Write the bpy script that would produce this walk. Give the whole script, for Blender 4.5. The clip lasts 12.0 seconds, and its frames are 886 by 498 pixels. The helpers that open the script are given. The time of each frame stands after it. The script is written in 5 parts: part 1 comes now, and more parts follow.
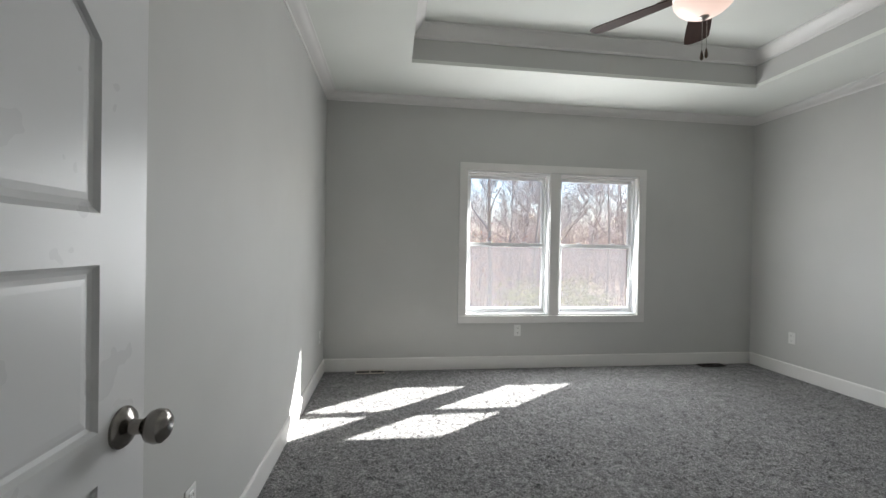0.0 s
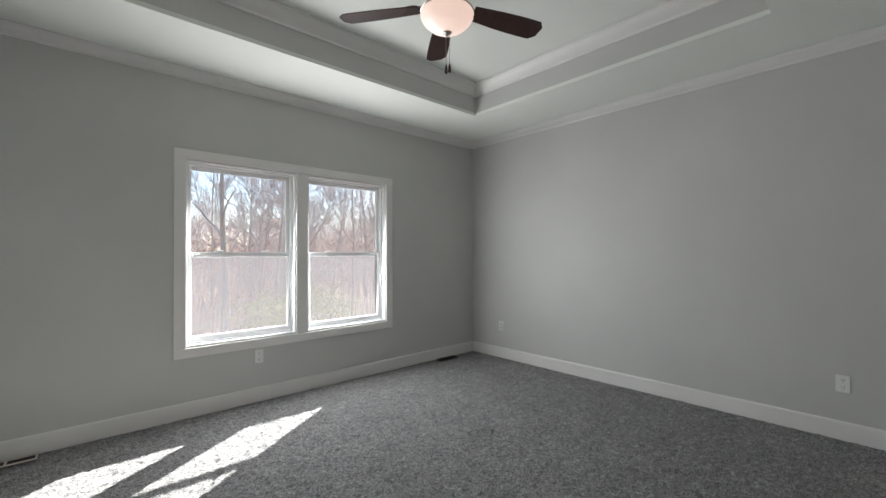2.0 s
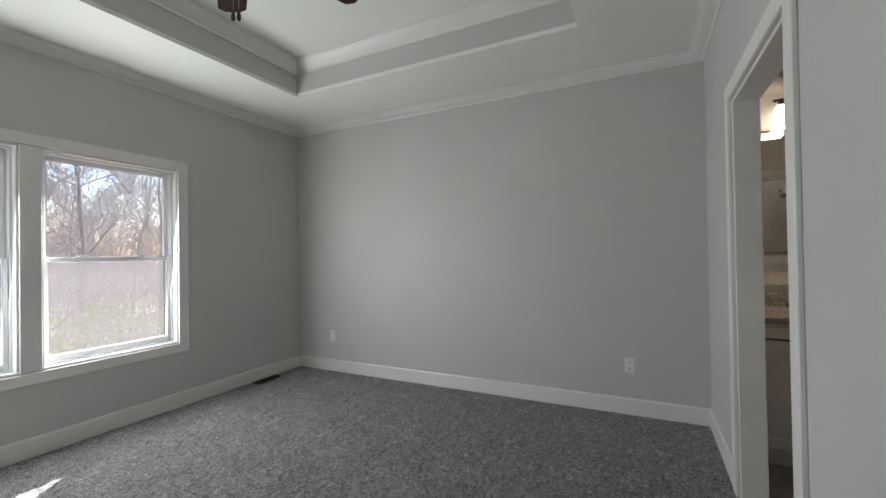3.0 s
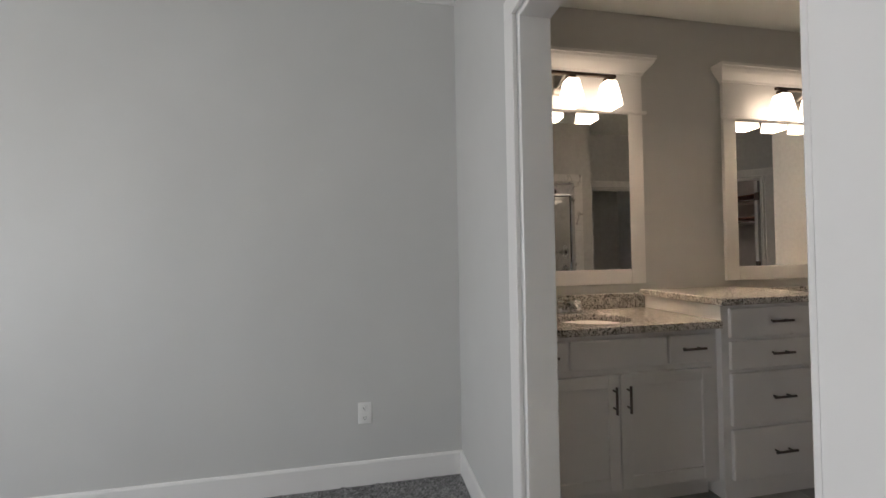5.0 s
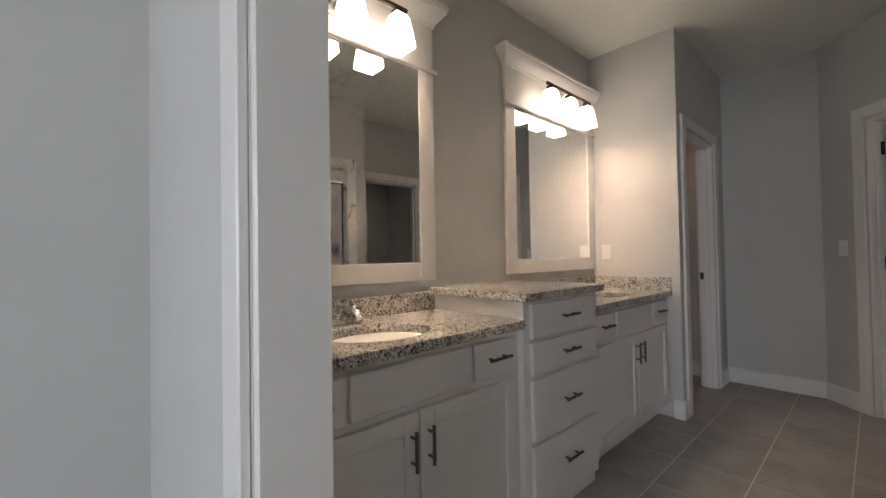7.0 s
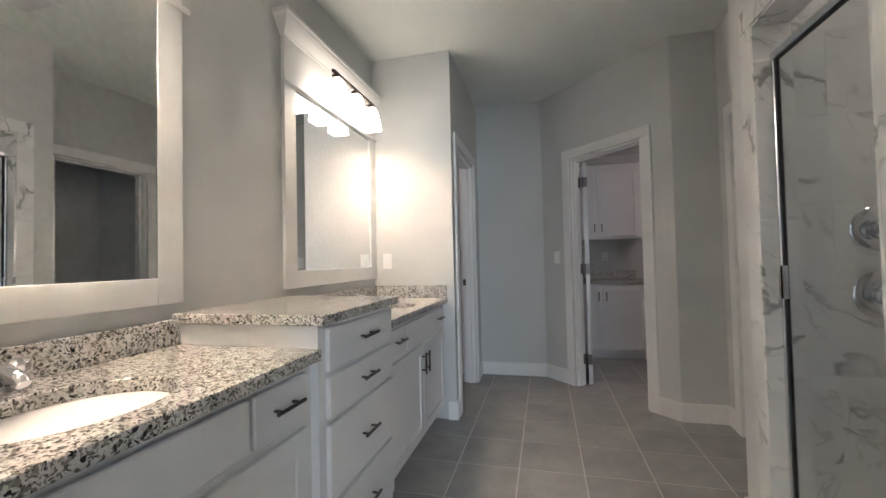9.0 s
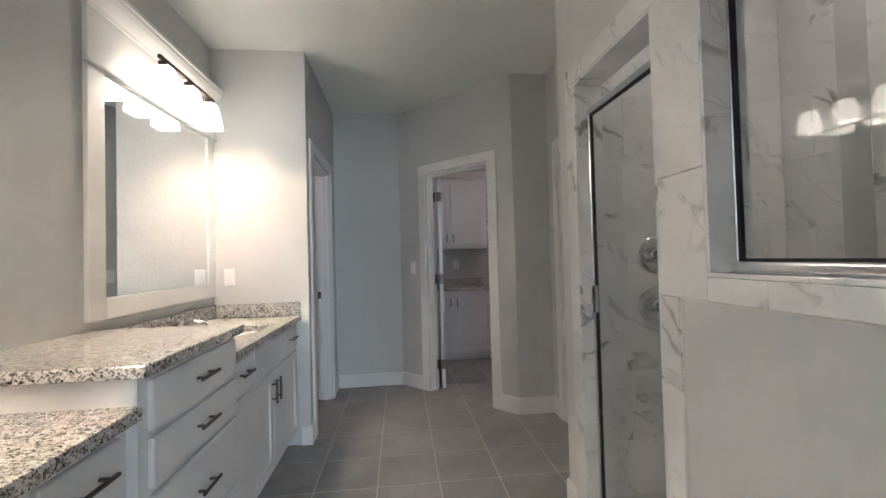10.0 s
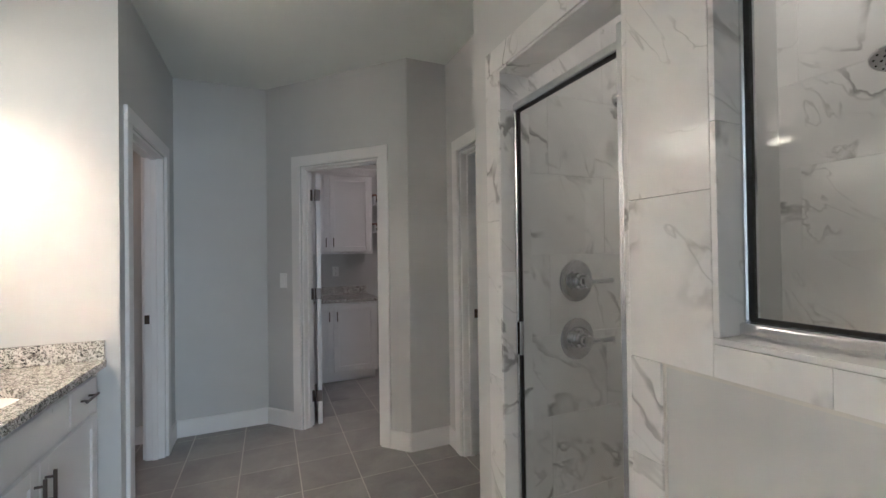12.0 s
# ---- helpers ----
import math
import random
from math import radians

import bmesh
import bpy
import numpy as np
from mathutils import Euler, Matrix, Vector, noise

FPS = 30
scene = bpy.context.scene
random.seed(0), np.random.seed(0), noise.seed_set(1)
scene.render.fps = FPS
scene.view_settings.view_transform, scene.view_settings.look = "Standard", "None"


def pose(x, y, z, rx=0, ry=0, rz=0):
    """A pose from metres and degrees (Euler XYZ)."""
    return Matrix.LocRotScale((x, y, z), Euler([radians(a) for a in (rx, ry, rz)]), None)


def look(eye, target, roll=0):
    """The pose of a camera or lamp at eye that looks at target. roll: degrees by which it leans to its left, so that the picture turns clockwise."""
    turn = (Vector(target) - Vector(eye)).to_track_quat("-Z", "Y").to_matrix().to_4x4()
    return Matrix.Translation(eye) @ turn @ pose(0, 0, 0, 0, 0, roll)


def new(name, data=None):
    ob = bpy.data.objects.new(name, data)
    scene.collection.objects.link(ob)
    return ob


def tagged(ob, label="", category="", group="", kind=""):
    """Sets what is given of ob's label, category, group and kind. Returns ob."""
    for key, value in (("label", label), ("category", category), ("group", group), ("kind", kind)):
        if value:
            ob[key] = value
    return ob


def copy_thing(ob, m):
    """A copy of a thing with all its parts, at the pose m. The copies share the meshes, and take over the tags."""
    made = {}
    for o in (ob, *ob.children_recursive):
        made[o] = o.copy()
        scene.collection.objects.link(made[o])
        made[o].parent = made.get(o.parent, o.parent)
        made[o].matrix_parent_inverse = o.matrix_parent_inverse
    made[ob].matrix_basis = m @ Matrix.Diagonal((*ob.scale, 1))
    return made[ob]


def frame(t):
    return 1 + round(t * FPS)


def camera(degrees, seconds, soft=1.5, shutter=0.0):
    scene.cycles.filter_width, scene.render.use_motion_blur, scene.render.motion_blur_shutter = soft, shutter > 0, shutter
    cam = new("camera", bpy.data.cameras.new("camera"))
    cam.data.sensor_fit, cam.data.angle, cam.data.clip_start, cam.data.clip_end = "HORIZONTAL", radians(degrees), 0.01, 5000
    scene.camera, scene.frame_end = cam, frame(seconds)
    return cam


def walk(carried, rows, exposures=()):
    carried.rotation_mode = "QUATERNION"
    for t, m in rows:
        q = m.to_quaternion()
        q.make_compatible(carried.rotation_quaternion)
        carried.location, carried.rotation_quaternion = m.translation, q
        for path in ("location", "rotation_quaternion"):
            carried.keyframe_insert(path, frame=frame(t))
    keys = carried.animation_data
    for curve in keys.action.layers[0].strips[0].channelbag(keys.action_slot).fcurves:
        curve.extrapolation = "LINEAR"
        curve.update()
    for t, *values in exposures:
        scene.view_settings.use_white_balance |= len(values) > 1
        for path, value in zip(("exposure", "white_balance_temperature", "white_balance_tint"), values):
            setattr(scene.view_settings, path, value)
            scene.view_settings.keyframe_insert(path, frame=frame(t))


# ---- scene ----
cam = camera(95.2, 12.0)
PATH = [
    (0, (-4.013, -0.067, 1.26), (-3.762, 1.917, 1.245), 1.0),
    (0.5, (-3.98, 0.061, 1.244), (-3.542, 2.013, 1.254), 0.8),
    (1, (-3.964, 0.146, 1.264), (-3.242, 2.011, 1.289), 0.5),
    (1.5, (-3.946, 0.242, 1.288), (-2.905, 1.949, 1.316), 0.1),
    (2, (-3.887, 0.299, 1.288), (-2.545, 1.782, 1.31), -0.2),
    (2.5, (-3.746, 0.365, 1.266), (-2.141, 1.558, 1.292), -0.6),
    (3, (-3.493, 0.414, 1.291), (-1.7, 1.3, 1.311), -0.9),
    (4.8, (-2.34, 0.543, 1.245), (-0.36, 0.26, 1.268), -1.0),
    (5, (-2.244, 0.513, 1.233), (-0.281, 0.133, 1.264), -1.0),
    (5.5, (-2.016, 0.393, 1.197), (-0.124, -0.255, 1.242), -1.1),
    (6, (-1.822, 0.304, 1.183), (-0.047, -0.616, 1.223), -1.2),
    (6.5, (-1.67, 0.245, 1.17), (-0.042, -0.915, 1.204), -1.1),
    (8.5, (-1.31, 0.001, 1.136), (-0.51, -1.831, 1.19), -1.1),
    (9, (-1.266, -0.022, 1.167), (-0.78, -1.962, 1.221), -1.3),
    (9.5, (-1.257, -0.027, 1.207), (-1.126, -2.022, 1.256), -1.4),
    (10, (-1.247, -0.036, 1.261), (-1.462, -2.024, 1.303), -1.5),
    (10.5, (-1.212, -0.087, 1.319), (-1.72, -2.021, 1.352), -1.5),
    (11, (-1.191, -0.186, 1.352), (-1.893, -2.058, 1.377), -1.4),
    (11.5, (-1.216, -0.34, 1.369), (-2.003, -2.178, 1.389), -1.1),
    (12, (-1.279, -0.525, 1.374), (-2.068, -2.363, 1.391), -0.8),
]
EXPOSURES = [(0, 2.5, 6150, 9), (2.5, 2.38, 6150, 9), (3.2, 2.42, 6150, 9), (5.0, 2.78, 6150, 12), (5.5, 2.8, 6050, 15), (6.6, 2.9, 6000, 14), (8.4, 3.75, 5400, 7), (10.5, 3.85, 5250, 6), (12, 3.92, 5200, 6)]
walk(cam, [(t, look(eye, target, roll)) for t, eye, target, roll in PATH], EXPOSURES)

# ---- light ----
world = bpy.data.worlds.new("world")
scene.world = world
world.use_nodes = True
wt = world.node_tree
sky = wt.nodes.new("ShaderNodeTexSky")
sky.sky_type, sky.sun_disc = "NISHITA", False
SUN_FROM = Vector((1.27, 0.887, 1.0)).normalized()
sky.sun_elevation = math.asin(SUN_FROM.z)
sky.sun_rotation = math.atan2(SUN_FROM.x, SUN_FROM.y)
sky.air_density, sky.dust_density = 1.0, 0.6
wt.links.new(sky.outputs[0], wt.nodes["Background"].inputs[0])
wt.nodes["Background"].inputs[1].default_value = 0.055
sun_data = bpy.data.lights.new("sun", "SUN")
sun_data.energy, sun_data.angle, sun_data.color = 5.0, radians(0.5), (1.0, 0.95, 0.87)
sun = new("sun", sun_data)
sun.matrix_world = look(SUN_FROM * 30, (0, 0, 0))

# Daylight of the sky, the lit woods and the ground, in the bedroom window's opening.
ld = bpy.data.lights.new("skylight", "AREA")
ld.shape, ld.size, ld.size_y, ld.energy, ld.color = "RECTANGLE", 1.86, 1.42, 10.0, (1.0, 0.985, 0.955)
skylight = new("skylight", ld)
skylight.matrix_world = pose(-2.312, 4.055, 1.296, -84, 0, 0)

# ---- helpers for shapes ----
Z = Vector((0, 0, 1))


def origin(ob):
    o = Vector()
    while ob is not None:
        o, ob = o + ob.location, ob.parent
    return o


def finish(name, bm, mat, smooth=False):
    me = bpy.data.meshes.new(name)
    bmesh.ops.recalc_face_normals(bm, faces=bm.faces)
    bm.to_mesh(me)
    bm.free()
    me.materials.append(mat)
    if smooth:
        for p in me.polygons:
            p.use_smooth = True
        me.set_sharp_from_angle(angle=radians(35))
    return me


def part(name, bm, mat, parent, label="", smooth=False):
    bmesh.ops.translate(bm, verts=bm.verts, vec=-origin(parent))
    ob = new(name, finish(name, bm, mat, smooth))
    ob.parent = parent
    return tagged(ob, label)


def solid(name, bm, mat, label, category, kind="", group="", smooth=False):
    return tagged(new(name, finish(name, bm, mat, smooth)), label, category, group, kind)


def thing(name, loc, label, category, group="", kind=""):
    e = new(name)
    e.location = loc
    e.empty_display_size = 0.1
    return tagged(e, label, category, group, kind)


def box(bm, x0, x1, y0, y1, z0, z1, bev=0.0, seg=1):
    r = bmesh.ops.create_cube(bm, size=1)
    vs = r["verts"]
    for v in vs:
        v.co = Vector(((x0 + x1) / 2 + v.co.x * abs(x1 - x0), (y0 + y1) / 2 + v.co.y * abs(y1 - y0), (z0 + z1) / 2 + v.co.z * abs(z1 - z0)))
    if bev:
        es = {e for v in vs for e in v.link_edges}
        bmesh.ops.bevel(bm, geom=list(es), offset=bev, segments=seg, affect="EDGES", profile=0.5)
    return bm


def B(*a, **k):
    return box(bmesh.new(), *a, **k)


def cyl(bm, p0, p1, r0, r1=None, n=14, cap=True):
    p0, p1 = Vector(p0), Vector(p1)
    r1 = r0 if r1 is None else r1
    d = (p1 - p0).normalized()
    a = d.orthogonal().normalized()
    b = d.cross(a)
    rings = []
    for p, r in ((p0, r0), (p1, r1)):
        rings.append([bm.verts.new(p + r * (math.cos(2 * math.pi * k / n) * a + math.sin(2 * math.pi * k / n) * b)) for k in range(n)])
    for k in range(n):
        bm.faces.new((rings[0][k], rings[0][(k + 1) % n], rings[1][(k + 1) % n], rings[1][k]))
    if cap:
        bm.faces.new(rings[0][::-1])
        bm.faces.new(rings[1])
    return bm


def lathe(bm, centre, profile, n=24, axis=Z, sx=1.0, sy=1.0):
    """Turn a profile of (radius, height along the axis)."""
    axis = Vector(axis).normalized()
    a = Vector((1, 0, 0)) if abs(axis.z) > 0.9 else axis.orthogonal().normalized()
    b = axis.cross(a)
    c = Vector(centre)
    rings = []
    for r, h in profile:
        rings.append([bm.verts.new(c + axis * h + max(r, 1e-4) * (sx * math.cos(2 * math.pi * k / n) * a + sy * math.sin(2 * math.pi * k / n) * b)) for k in range(n)])
    for q, s in zip(rings, rings[1:]):
        for k in range(n):
            bm.faces.new((q[k], q[(k + 1) % n], s[(k + 1) % n], s[k]))
    bm.faces.new(rings[0][::-1])
    bm.faces.new(rings[-1])
    return bm


def tube(bm, pts, r, n=10):
    pts = [Vector(p) for p in pts]
    rings = []
    for i, p in enumerate(pts):
        d = (pts[min(i + 1, len(pts) - 1)] - pts[max(i - 1, 0)]).normalized()
        a = d.cross(Vector((0.13, 0.21, 0.97))).normalized()
        b = d.cross(a)
        rr = r[i] if isinstance(r, (list, tuple)) else r
        rings.append([bm.verts.new(p + rr * (math.cos(2 * math.pi * k / n) * a + math.sin(2 * math.pi * k / n) * b)) for k in range(n)])
    for q, s in zip(rings, rings[1:]):
        for k in range(n):
            bm.faces.new((q[k], q[(k + 1) % n], s[(k + 1) % n], s[k]))
    bm.faces.new(rings[0][::-1])
    bm.faces.new(rings[-1])
    return bm


def prism(bm, outline, axis, lo, hi):
    """Extrude a closed outline of 2D points along an axis: 'x' takes (y, z), 'y' takes (x, z), 'z' takes (x, y)."""
    def at(p, h):
        return {"x": (h, p[0], p[1]), "y": (p[0], h, p[1]), "z": (p[0], p[1], h)}[axis]
    q = [bm.verts.new(at(p, lo)) for p in outline]
    s = [bm.verts.new(at(p, hi)) for p in outline]
    n = len(outline)
    bm.faces.new(q)
    bm.faces.new(s[::-1])
    for k in range(n):
        bm.faces.new((q[k], s[k], s[(k + 1) % n], q[(k + 1) % n]))
    return bm


def ring_sweep(bm, x0, x1, y0, y1, profile, inward=1):
    """A moulding round a rectangle; profile points are (offset inwards, z)."""
    loops = []
    for d, z in profile:
        d *= inward
        loops.append([bm.verts.new(p) for p in ((x0 + d, y0 + d, z), (x1 - d, y0 + d, z), (x1 - d, y1 - d, z), (x0 + d, y1 - d, z))])
    for q, s in zip(loops, loops[1:] + loops[:1]):
        for k in range(4):
            bm.faces.new((q[k], q[(k + 1) % 4], s[(k + 1) % 4], s[k]))
    return bm


def wall_x(bm, x0, x1, y0, y1, z0, z1, holes=()):
    """A wall that runs along y, with holes (ya, yb, za, zb)."""
    at = y0
    for ya, yb, za, zb in sorted(holes):
        box(bm, x0, x1, at, ya, z0, z1)
        if za > max(z0, 0.001):
            box(bm, x0, x1, ya, yb, z0, za)
        box(bm, x0, x1, ya, yb, zb, z1)
        at = yb
    box(bm, x0, x1, at, y1, z0, z1)
    return bm


def wall_y(bm, y0, y1, x0, x1, z0, z1, holes=()):
    at = x0
    for xa, xb, za, zb in sorted(holes):
        box(bm, at, xa, y0, y1, z0, z1)
        if za > max(z0, 0.001):
            box(bm, xa, xb, y0, y1, z0, za)
        box(bm, xa, xb, y0, y1, zb, z1)
        at = xb
    box(bm, at, x1, y0, y1, z0, z1)
    return bm


# ---- materials ----
def nodes_of(m):
    m.use_nodes = True
    return m.node_tree, m.node_tree.nodes["Principled BSDF"]


def tex_coords(nt, scale=1.0, random_shift=False):
    co = nt.nodes.new("ShaderNodeTexCoord")
    mp = nt.nodes.new("ShaderNodeMapping")
    src = co.outputs["Object"]
    mp.inputs["Scale"].default_value = (scale,) * 3
    if random_shift:
        info = nt.nodes.new("ShaderNodeObjectInfo")
        mul = nt.nodes.new("ShaderNodeVectorMath")
        mul.operation = "SCALE"
        comb = nt.nodes.new("ShaderNodeCombineXYZ")
        for k in range(3):
            nt.links.new(info.outputs["Random"], comb.inputs[k])
        nt.links.new(comb.outputs[0], mul.inputs[0])
        mul.inputs["Scale"].default_value = 37.0
        nt.links.new(mul.outputs[0], mp.inputs["Location"])
    nt.links.new(src, mp.inputs["Vector"])
    return mp.outputs[0]


def noise_node(nt, vec, scale, detail=4.0, rough=0.55, dist=0.0):
    n = nt.nodes.new("ShaderNodeTexNoise")
    n.inputs["Scale"].default_value, n.inputs["Detail"].default_value = scale, detail
    n.inputs["Roughness"].default_value, n.inputs["Distortion"].default_value = rough, dist
    nt.links.new(vec, n.inputs["Vector"])
    return n.outputs["Fac"]


def ramp(nt, fac, stops):
    r = nt.nodes.new("ShaderNodeValToRGB")
    els = r.color_ramp.elements
    while len(els) < len(stops):
        els.new(0.5)
    for e, (p, c) in zip(els, stops):
        e.position, e.color = p, (*c, 1) if len(c) == 3 else c
    nt.links.new(fac, r.inputs[0])
    return r.outputs[0]


def mix(nt, fac, a, b, mode="MIX"):
    m = nt.nodes.new("ShaderNodeMix")
    m.data_type, m.blend_type = "RGBA", mode
    for sock, val in ((m.inputs[0], fac), (m.inputs[6], a), (m.inputs[7], b)):
        if isinstance(val, bpy.types.NodeSocket):
            nt.links.new(val, sock)
        elif isinstance(val, (int, float)):
            sock.default_value = val
        else:
            sock.default_value = (*val, 1)
    return m.outputs[2]


def bump(nt, p, height, strength, dist=0.01):
    b = nt.nodes.new("ShaderNodeBump")
    b.inputs["Strength"].default_value, b.inputs["Distance"].default_value = strength, dist
    nt.links.new(height, b.inputs["Height"])
    nt.links.new(b.outputs[0], p.inputs["Normal"])


def painted(name, col, rough=0.5, vary=0.06, fine=220.0, bstr=0.08, spec=0.4):
    m = bpy.data.materials.new(name)
    nt, p = nodes_of(m)
    v = tex_coords(nt)
    big = noise_node(nt, v, 1.3, 3)
    lo, hi = [c * (1 - vary) for c in col], [min(1, c * (1 + vary)) for c in col]
    nt.links.new(ramp(nt, big, [(0.3, lo), (0.7, hi)]), p.inputs["Base Color"])
    mid = noise_node(nt, v, 9.0, 3)
    rr = nt.nodes.new("ShaderNodeMapRange")
    rr.inputs["To Min"].default_value, rr.inputs["To Max"].default_value = rough - 0.06, rough + 0.08
    nt.links.new(mid, rr.inputs["Value"])
    nt.links.new(rr.outputs[0], p.inputs["Roughness"])
    p.inputs["Specular IOR Level"].default_value = spec
    bump(nt, p, noise_node(nt, v, fine, 2), bstr, 0.002)
    return m


def metal(name, col, rough):
    m = bpy.data.materials.new(name)
    nt, p = nodes_of(m)
    v = tex_coords(nt)
    nt.links.new(ramp(nt, noise_node(nt, v, 40, 3), [(0.3, [c * 0.9 for c in col]), (0.7, col)]), p.inputs["Base Color"])
    p.inputs["Metallic"].default_value, p.inputs["Roughness"].default_value = 1.0, rough
    bump(nt, p, noise_node(nt, v, 300, 2), 0.03, 0.001)
    return m


def glow(name, col, strength, edge=None):
    m = bpy.data.materials.new(name)
    nt, p = nodes_of(m)
    v = tex_coords(nt)
    c2 = ramp(nt, noise_node(nt, v, 14, 2), [(0.3, [c * 0.93 for c in col]), (0.7, col)])
    nt.links.new(c2, p.inputs["Emission Color"])
    p.inputs["Base Color"].default_value = (0.85, 0.82, 0.78, 1)
    p.inputs["Emission Strength"].default_value = strength
    p.inputs["Roughness"].default_value = 0.35
    return m


GREY = (0.57, 0.57, 0.553)
wall_paint = painted("grey wall paint", GREY, 0.55, 0.03, 260, 0.10)
tray_paint = painted("grey tray paint", GREY, 0.6, 0.03, 260, 0.10)
ceil_paint = painted("white ceiling paint", (0.82, 0.84, 0.795), 0.85, 0.02, 180, 0.12, 0.2)
trim_paint = painted("white trim paint", (0.78, 0.77, 0.75), 0.33, 0.03, 60, 0.05)
cab_paint = painted("white cabinet paint", (0.78, 0.77, 0.76), 0.3, 0.02, 70, 0.04)
door_paint = painted("white door paint", (0.76, 0.76, 0.76), 0.28, 0.02, 90, 0.06)
vinyl = painted("white window vinyl", (0.84, 0.85, 0.86), 0.4, 0.02, 80, 0.03)
plastic = painted("white plastic plate", (0.82, 0.82, 0.8), 0.3, 0.01, 60, 0.02)
porcelain = painted("cream porcelain", (0.80, 0.77, 0.70), 0.08, 0.01, 30, 0.0)
# Near-black colour standing in for the shade inside vents and socket slots.
gap_shade = painted("painted gap shade", (0.02, 0.02, 0.02), 0.7)
black_rubber = painted("black rubber gasket", (0.015, 0.015, 0.015), 0.5)
grout_mat = painted("grey grout", (0.64, 0.62, 0.57), 0.9, 0.1, 300, 0.3)
nickel = metal("brushed nickel", (0.42, 0.40, 0.37), 0.32)
knob_nickel = metal("dark satin nickel", (0.27, 0.25, 0.23), 0.2)
dark_nickel = metal("dark oiled nickel", (0.16, 0.14, 0.13), 0.35)
chrome = metal("polished chrome", (0.70, 0.70, 0.71), 0.05)
satin = metal("satin chrome", (0.74, 0.75, 0.77), 0.24)
bronze = metal("dark bronze", (0.10, 0.075, 0.06), 0.38)
shelf_wood = painted("reddish shelf wood", (0.20, 0.09, 0.05), 0.45, 0.2, 60, 0.1)


def carpet_material():
    m = bpy.data.materials.new("grey frieze carpet")
    nt, p = nodes_of(m)
    v = tex_coords(nt)
    fine = noise_node(nt, v, 105, 3, 0.7)
    mid = noise_node(nt, v, 34, 3, 0.6)
    big = noise_node(nt, v, 4.2, 5, 0.65)
    clump = noise_node(nt, v, 15, 3, 0.6)
    c = ramp(nt, fine, [(0.36, (0.12, 0.118, 0.12)), (0.5, (0.34, 0.335, 0.335)), (0.63, (0.62, 0.61, 0.605))])
    c = mix(nt, 0.65, c, ramp(nt, mid, [(0.38, (0.40, 0.40, 0.41)), (0.6, (1.0, 1.0, 1.0))]), "MULTIPLY")
    c = mix(nt, 0.8, c, ramp(nt, big, [(0.32, (0.68, 0.68, 0.69)), (0.66, (1.0, 1.0, 1.0))]), "MULTIPLY")
    c = mix(nt, 0.7, c, ramp(nt, clump, [(0.35, (0.7, 0.7, 0.7)), (0.65, (1.12, 1.12, 1.12))]), "MULTIPLY")
    nt.links.new(c, p.inputs["Base Color"])
    p.inputs["Roughness"].default_value = 1.0
    p.inputs["Specular IOR Level"].default_value = 0.05
    p.inputs["Sheen Weight"].default_value = 0.25
    add = nt.nodes.new("ShaderNodeMath")
    nt.links.new(fine, add.inputs[0])
    nt.links.new(mid, add.inputs[1])
    bump(nt, p, add.outputs[0], 0.8, 0.016)
    return m


def granite_material():
    m = bpy.data.materials.new("white speckled granite")
    nt, p = nodes_of(m)
    v = tex_coords(nt)
    warp = noise_node(nt, v, 30, 3)
    wv = nt.nodes.new("ShaderNodeVectorMath")
    wv.operation = "SCALE"
    wv.inputs["Scale"].default_value = 0.02
    cn = nt.nodes.new("ShaderNodeTexNoise")
    cn.inputs["Scale"].default_value = 45
    nt.links.new(v, cn.inputs["Vector"])
    nt.links.new(cn.outputs["Color"], wv.inputs[0])
    add = nt.nodes.new("ShaderNodeVectorMath")
    nt.links.new(v, add.inputs[0])
    nt.links.new(wv.outputs[0], add.inputs[1])

    def cells(scale):
        vo = nt.nodes.new("ShaderNodeTexVoronoi")
        vo.inputs["Scale"].default_value = scale
        nt.links.new(add.outputs[0], vo.inputs["Vector"])
        sep = nt.nodes.new("ShaderNodeSeparateColor")
        nt.links.new(vo.outputs["Color"], sep.inputs[0])
        return sep.outputs[0], sep.outputs[1]
    a, a2 = cells(170)
    b, b2 = cells(290)
    base = ramp(nt, warp, [(0.3, (0.50, 0.47, 0.43)), (0.6, (0.72, 0.70, 0.66))])
    greys = ramp(nt, a, [(0.0, (0.04, 0.04, 0.045)), (0.05, (0.08, 0.08, 0.085)), (0.08, (0.24, 0.235, 0.23)), (0.30, (0.46, 0.44, 0.42)), (0.36, (1, 1, 1))])
    c = mix(nt, 1.0, base, greys, "MULTIPLY")
    small = ramp(nt, b, [(0.0, (0.12, 0.12, 0.12)), (0.06, (0.18, 0.17, 0.17)), (0.09, (0.55, 0.53, 0.50)), (0.34, (1, 1, 1))])
    c = mix(nt, 0.9, c, small, "MULTIPLY")
    nt.links.new(c, p.inputs["Base Color"])
    p.inputs["Roughness"].default_value = 0.12
    return m


